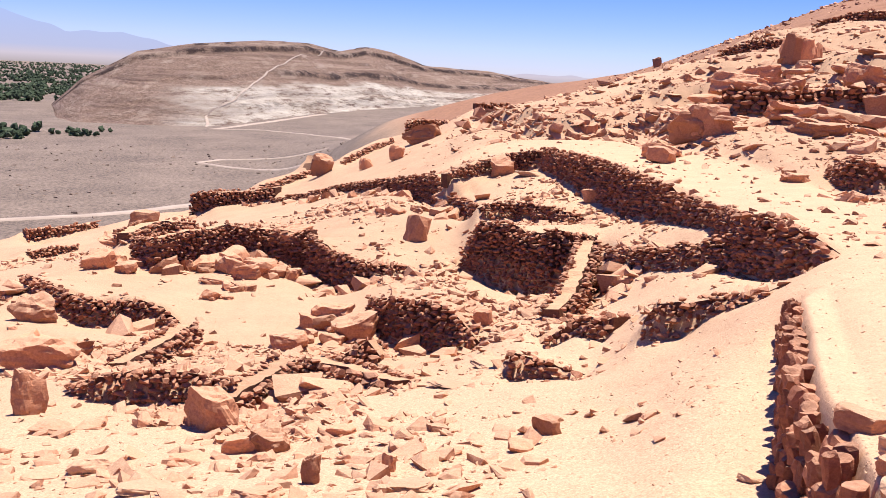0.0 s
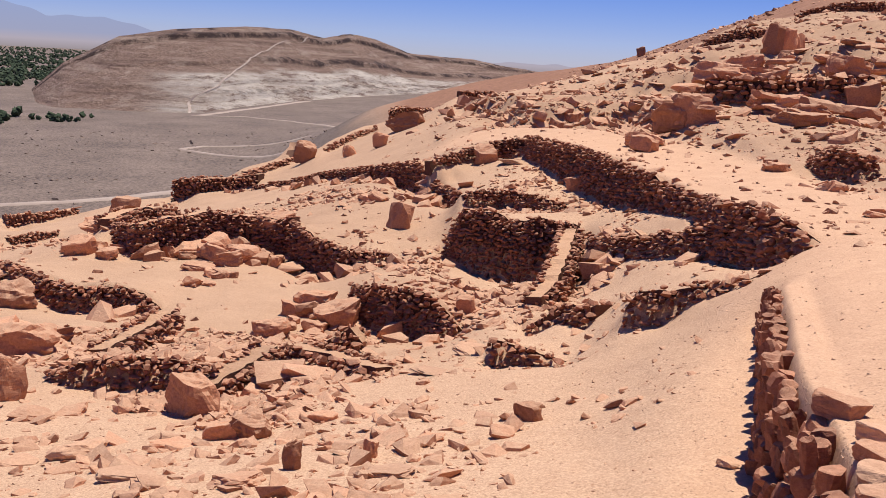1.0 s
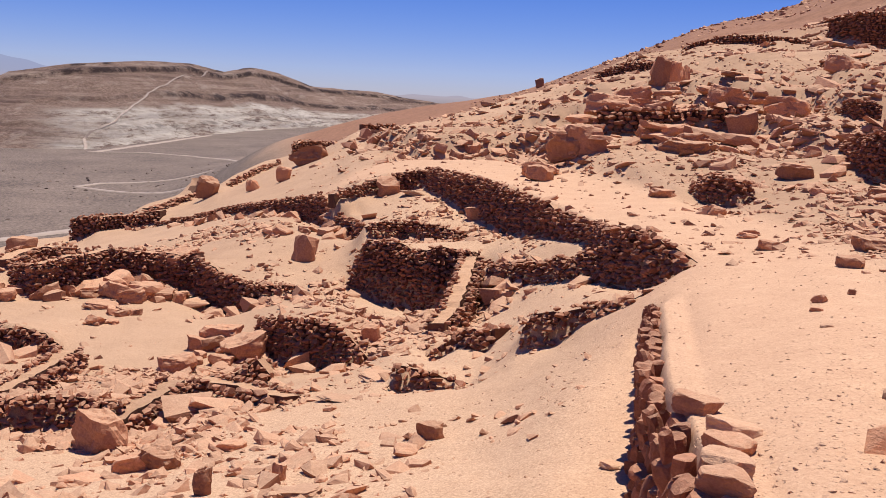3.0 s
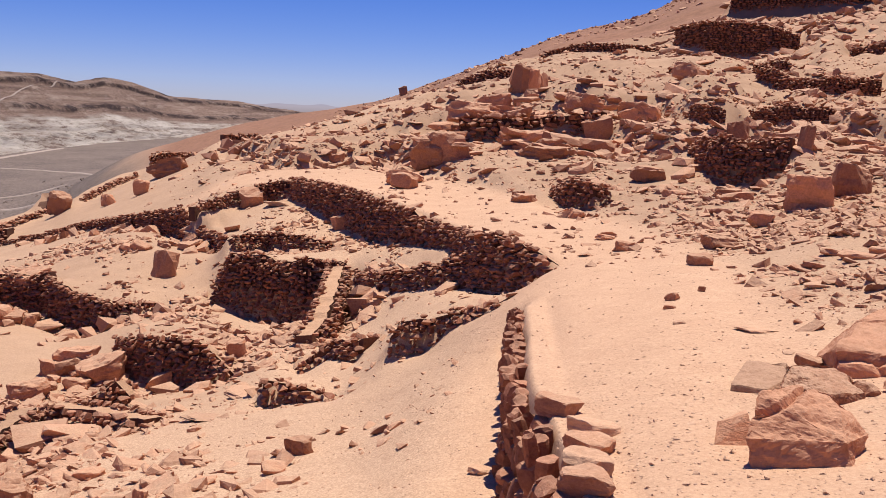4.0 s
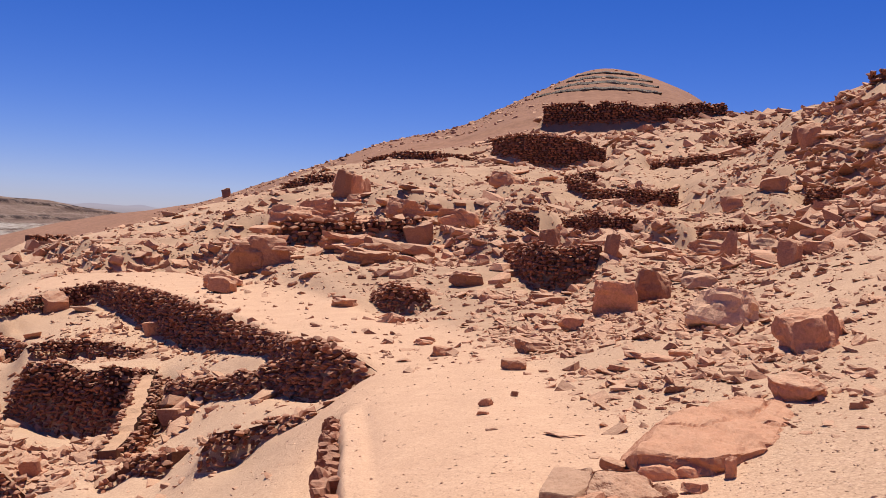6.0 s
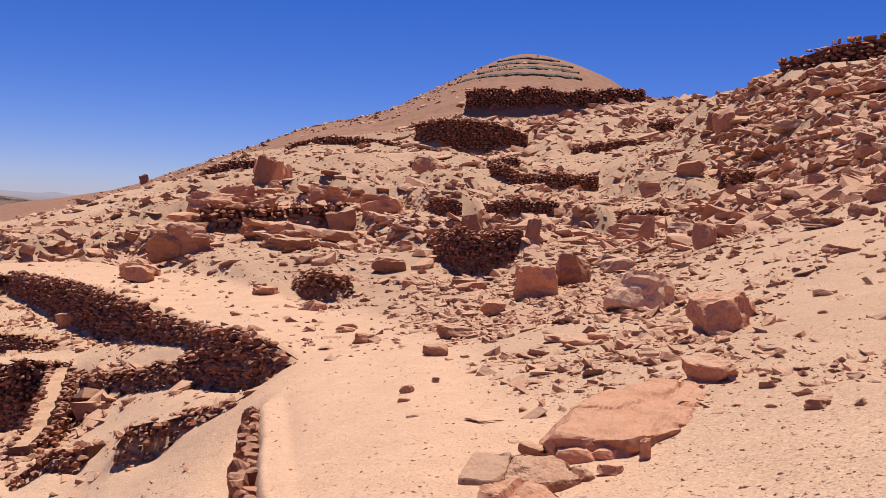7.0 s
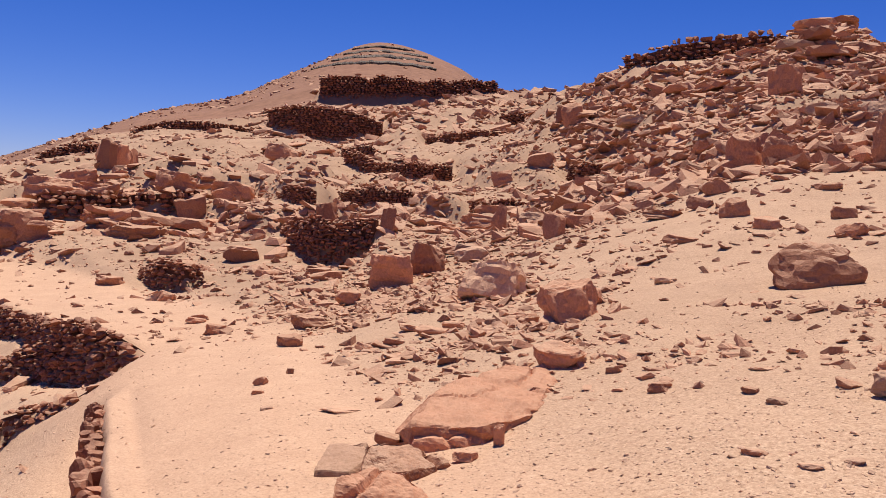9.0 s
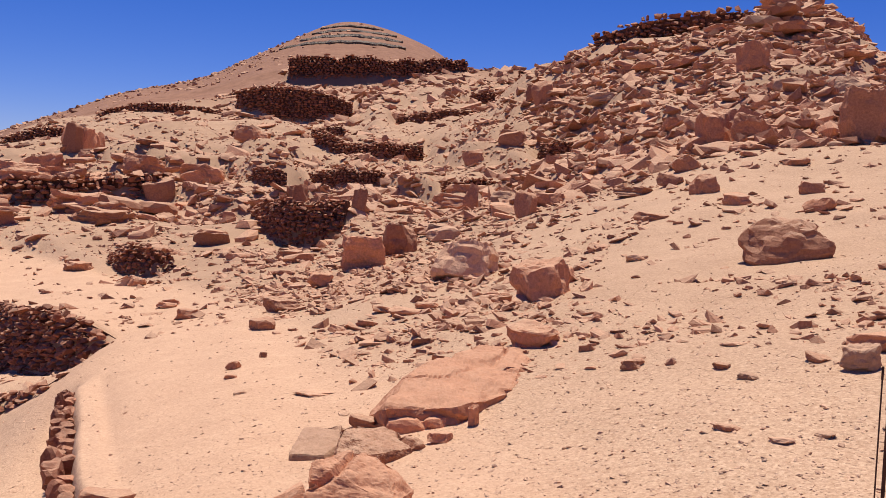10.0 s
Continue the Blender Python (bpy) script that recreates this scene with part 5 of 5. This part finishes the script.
shaped_rock("sandstone_block", "rough square red boulder beside the trodden path", SLAB, (
    (2.62, 3.72, -0.05), (2.98, 3.50, 0.02), (3.20, 3.66, 0.05), (2.90, 3.98, 0.0), (2.58, 3.76, 0.17), (2.96, 3.50, 0.22), (3.18, 3.66, 0.19), (2.98, 3.94, 0.36), (2.72, 3.90, 0.35), (3.08, 3.82, 0.35)), 5, 0.032, 0.3, 5)
shaped_rock("layered_rock", "layered dark red rock split along its beds", BOULDER, (
    (3.25, 4.55, 0.0), (3.55, 4.28, 0.02), (3.95, 4.35, 0.06), (3.80, 4.70, 0.05), (3.30, 4.52, 0.13), (3.50, 4.36, 0.15), (3.80, 4.36, 0.15), (3.72, 4.66, 0.25), (3.42, 4.68, 0.24)), 5, 0.028, 0.8, 8)
shaped_rock("flat_stone", "flat pale slab of sandstone propped at the path's edge", PALE, (
    (3.22, 4.88, -0.02), (3.36, 4.70, -0.01), (3.60, 4.80, 0.03), (3.72, 5.02, 0.05), (3.46, 5.18, 0.02), (3.22, 4.90, 0.06), (3.36, 4.74, 0.07), (3.58, 4.84, 0.11), (3.68, 5.02, 0.15), (3.48, 5.14, 0.13)), 4, 0.014, 0.3, 11)
shaped_rock("stone_wedge", "small wedge of red rock under a bigger boulder", BOULDER, (
    (2.60, 4.05, 0.0), (2.78, 3.98, 0.02), (2.86, 4.14, 0.02), (2.66, 4.14, 0.12), (2.80, 4.08, 0.17), (2.84, 4.16, 0.16)), 3, 0.012, 0.3, 13)


# big flat stones crowning the retaining wall
for k, (x, y, w, d, h, turn) in enumerate(((2.22, 5.14, 0.27, 0.2, 0.12, -20), (2.22, 4.67, 0.29, 0.21, 0.12, -10), (2.09, 4.38, 0.24, 0.18, 0.12, -25), (1.94, 4.08, 0.26, 0.19, 0.12, -15), (1.86, 3.86, 0.24, 0.18, 0.12, -28))):
    rng = np.random.RandomState(400 + k)
    ob = part("cap_stone", rock_skin(rng, w, d, h, True, 3, 0.05), PALE if k % 2 else BOULDER)
    ob.matrix_world = Matrix.LocRotScale((x, y, float(gz(x, y)) + 0.035), Euler((radians(rng.uniform(-5, 5)), radians(rng.uniform(-5, 5)), radians(turn))), None)
    tagged(ob, "flat orange sandstone block capping the retaining wall", "rock", "cap stones")


# ---- crag on the skyline ----
def crag(name, count, a0, a1, r0, r1, small, big, label, seed, lift=0.0):
    """Stacked flat slabs of bedrock."""
    rng = np.random.RandomState(seed)
    for _ in range(count):
        a, r = radians(rng.uniform(a0, a1)), rng.uniform(r0, r1)
        x, y = r * math.sin(a), r * math.cos(a)
        if clear(np.array([x]), np.array([y]))[0] < 0.5:
            continue
        w = small + (big - small) * rng.rand() ** 1.8
        d, h = w * rng.uniform(0.5, 0.85), w * rng.uniform(0.14, 0.34)
        ob = part("flat_rock", rock_skin(rng, w, d, h, True, 1, 0.08), BOULDER if rng.rand() < 0.75 else PALE)
        ob.matrix_world = Matrix.LocRotScale((x, y, float(gz(x, y)) + h * 0.2 + lift * rng.rand()), Euler((radians(rng.uniform(-12, 12)), radians(rng.uniform(-12, 12)), -a + rng.uniform(-0.5, 0.5))), None)
        tagged(ob, label, "rock", name)


crag("crag slabs", 95, 47, 63.8, 33, 47, 0.35, 1.5, "weathered red bedrock slab on the stony crest", 21, 0.25)
crag("slope slabs", 75, 38, 66, 18, 36, 0.25, 0.95, "broken red slab lying among rubble on the slope", 22)
crag("outcrop slabs", 65, 14, 25, 26, 36, 0.35, 1.4, "layered red bedrock slab of the outcrop above the path", 23, 0.4)
crag("ridge slabs", 30, 2, 42, 38, 75, 0.35, 1.4, "weathered red slab on the stony ridge", 24)
crag("hollow slabs", 30, 28, 44, 15, 26, 0.2, 0.7, "fallen red slab in the rubble of the hollow", 25)


def pile(cx, cy, spread, count, small, big, seed):
    """Big blocks tumbled together below a broken wall."""
    rng = np.random.RandomState(seed)
    for _ in range(count):
        x, y = cx + rng.normal() * spread, cy + rng.normal() * spread * 0.5
        w = small + (big - small) * rng.rand() ** 1.4
        d, h = w * rng.uniform(0.55, 0.9), w * rng.uniform(0.35, 0.65)
        ob = part("boulder", rock_skin(rng, w, d, h, False, 2, 0.085), BOULDER)
        ob.matrix_world = Matrix.LocRotScale((x, y, float(gz(x, y)) + h * 0.28), Euler((radians(rng.uniform(-20, 20)), radians(rng.uniform(-20, 20)), rng.uniform(-0.8, 0.8))), None)
        tagged(ob, "big tumbled red block below a broken stone wall", "rock", "tumbled blocks")


for k, (cx, cy, spread, count, big) in enumerate(((-6.9, 22.0, 0.6, 8, 0.95), (-5.2, 21.7, 0.6, 10, 0.9), (-4.2, 21.4, 0.5, 8, 0.8), (-6.2, 14.9, 0.35, 6, 0.85), (-1.75, 17.1, 0.25, 5, 0.75), (-2.4, 16.3, 0.4, 4, 0.55), (-7.5, 18.2, 0.6, 6, 0.6), (-0.9, 25.6, 0.5, 6, 0.8), (-4.6, 18.8, 0.25, 6, 0.4), (-4.2, 19.6, 0.25, 6, 0.4))):
    pile(cx, cy, spread, count, big * 0.35, big, 300 + k)


# ---- stake and cord at the path's end ----
def tube(points, radius, material, name, parent=None):
    cu = bpy.data.curves.new(name, "CURVE")
    cu.dimensions, cu.bevel_depth, cu.bevel_resolution = "3D", radius, 2
    sp = cu.splines.new("POLY")
    sp.points.add(len(points) - 1)
    for p, co in zip(sp.points, points):
        p.co = (*co, 1)
    tmp = bpy.data.objects.new(name, cu)
    me = bpy.data.meshes.new_from_object(tmp)
    bpy.data.objects.remove(tmp)
    me.materials.append(material)
    ob = new(name, me)
    ob.parent = parent
    return ob


def rusty():
    n = Nodes("rusted_iron", 0.7)
    n.bsdf.inputs["Metallic"].default_value = 0.6
    return n.finish(n.ramp(n.noise(40, 5), (0.3, (0.05, 0.03, 0.025)), (0.7, (0.13, 0.06, 0.04))), n.noise(150, 3), 0.5, 0.002)


RUST = rusty()
for x, y, top, radius in ((2.618, 1.145, 1.22, 0.0050), (2.656, 1.182, 1.285, 0.0022)):
    z = float(gz(x, y))
    stake = new("marker_stake")
    stake.location = (x, y, z)
    tube([(0, 0, -0.15), (0.002, 0, (top - z) * 0.5), (0, 0, top - z)], radius, RUST, "rod", stake)
    tube([(0, 0, top - z - 0.03), (0, 0, top - z + 0.004)], radius * 1.5, RUST, "cap", stake)
    tagged(stake, "thin rusty iron stake standing in the gravel slope", "stake")
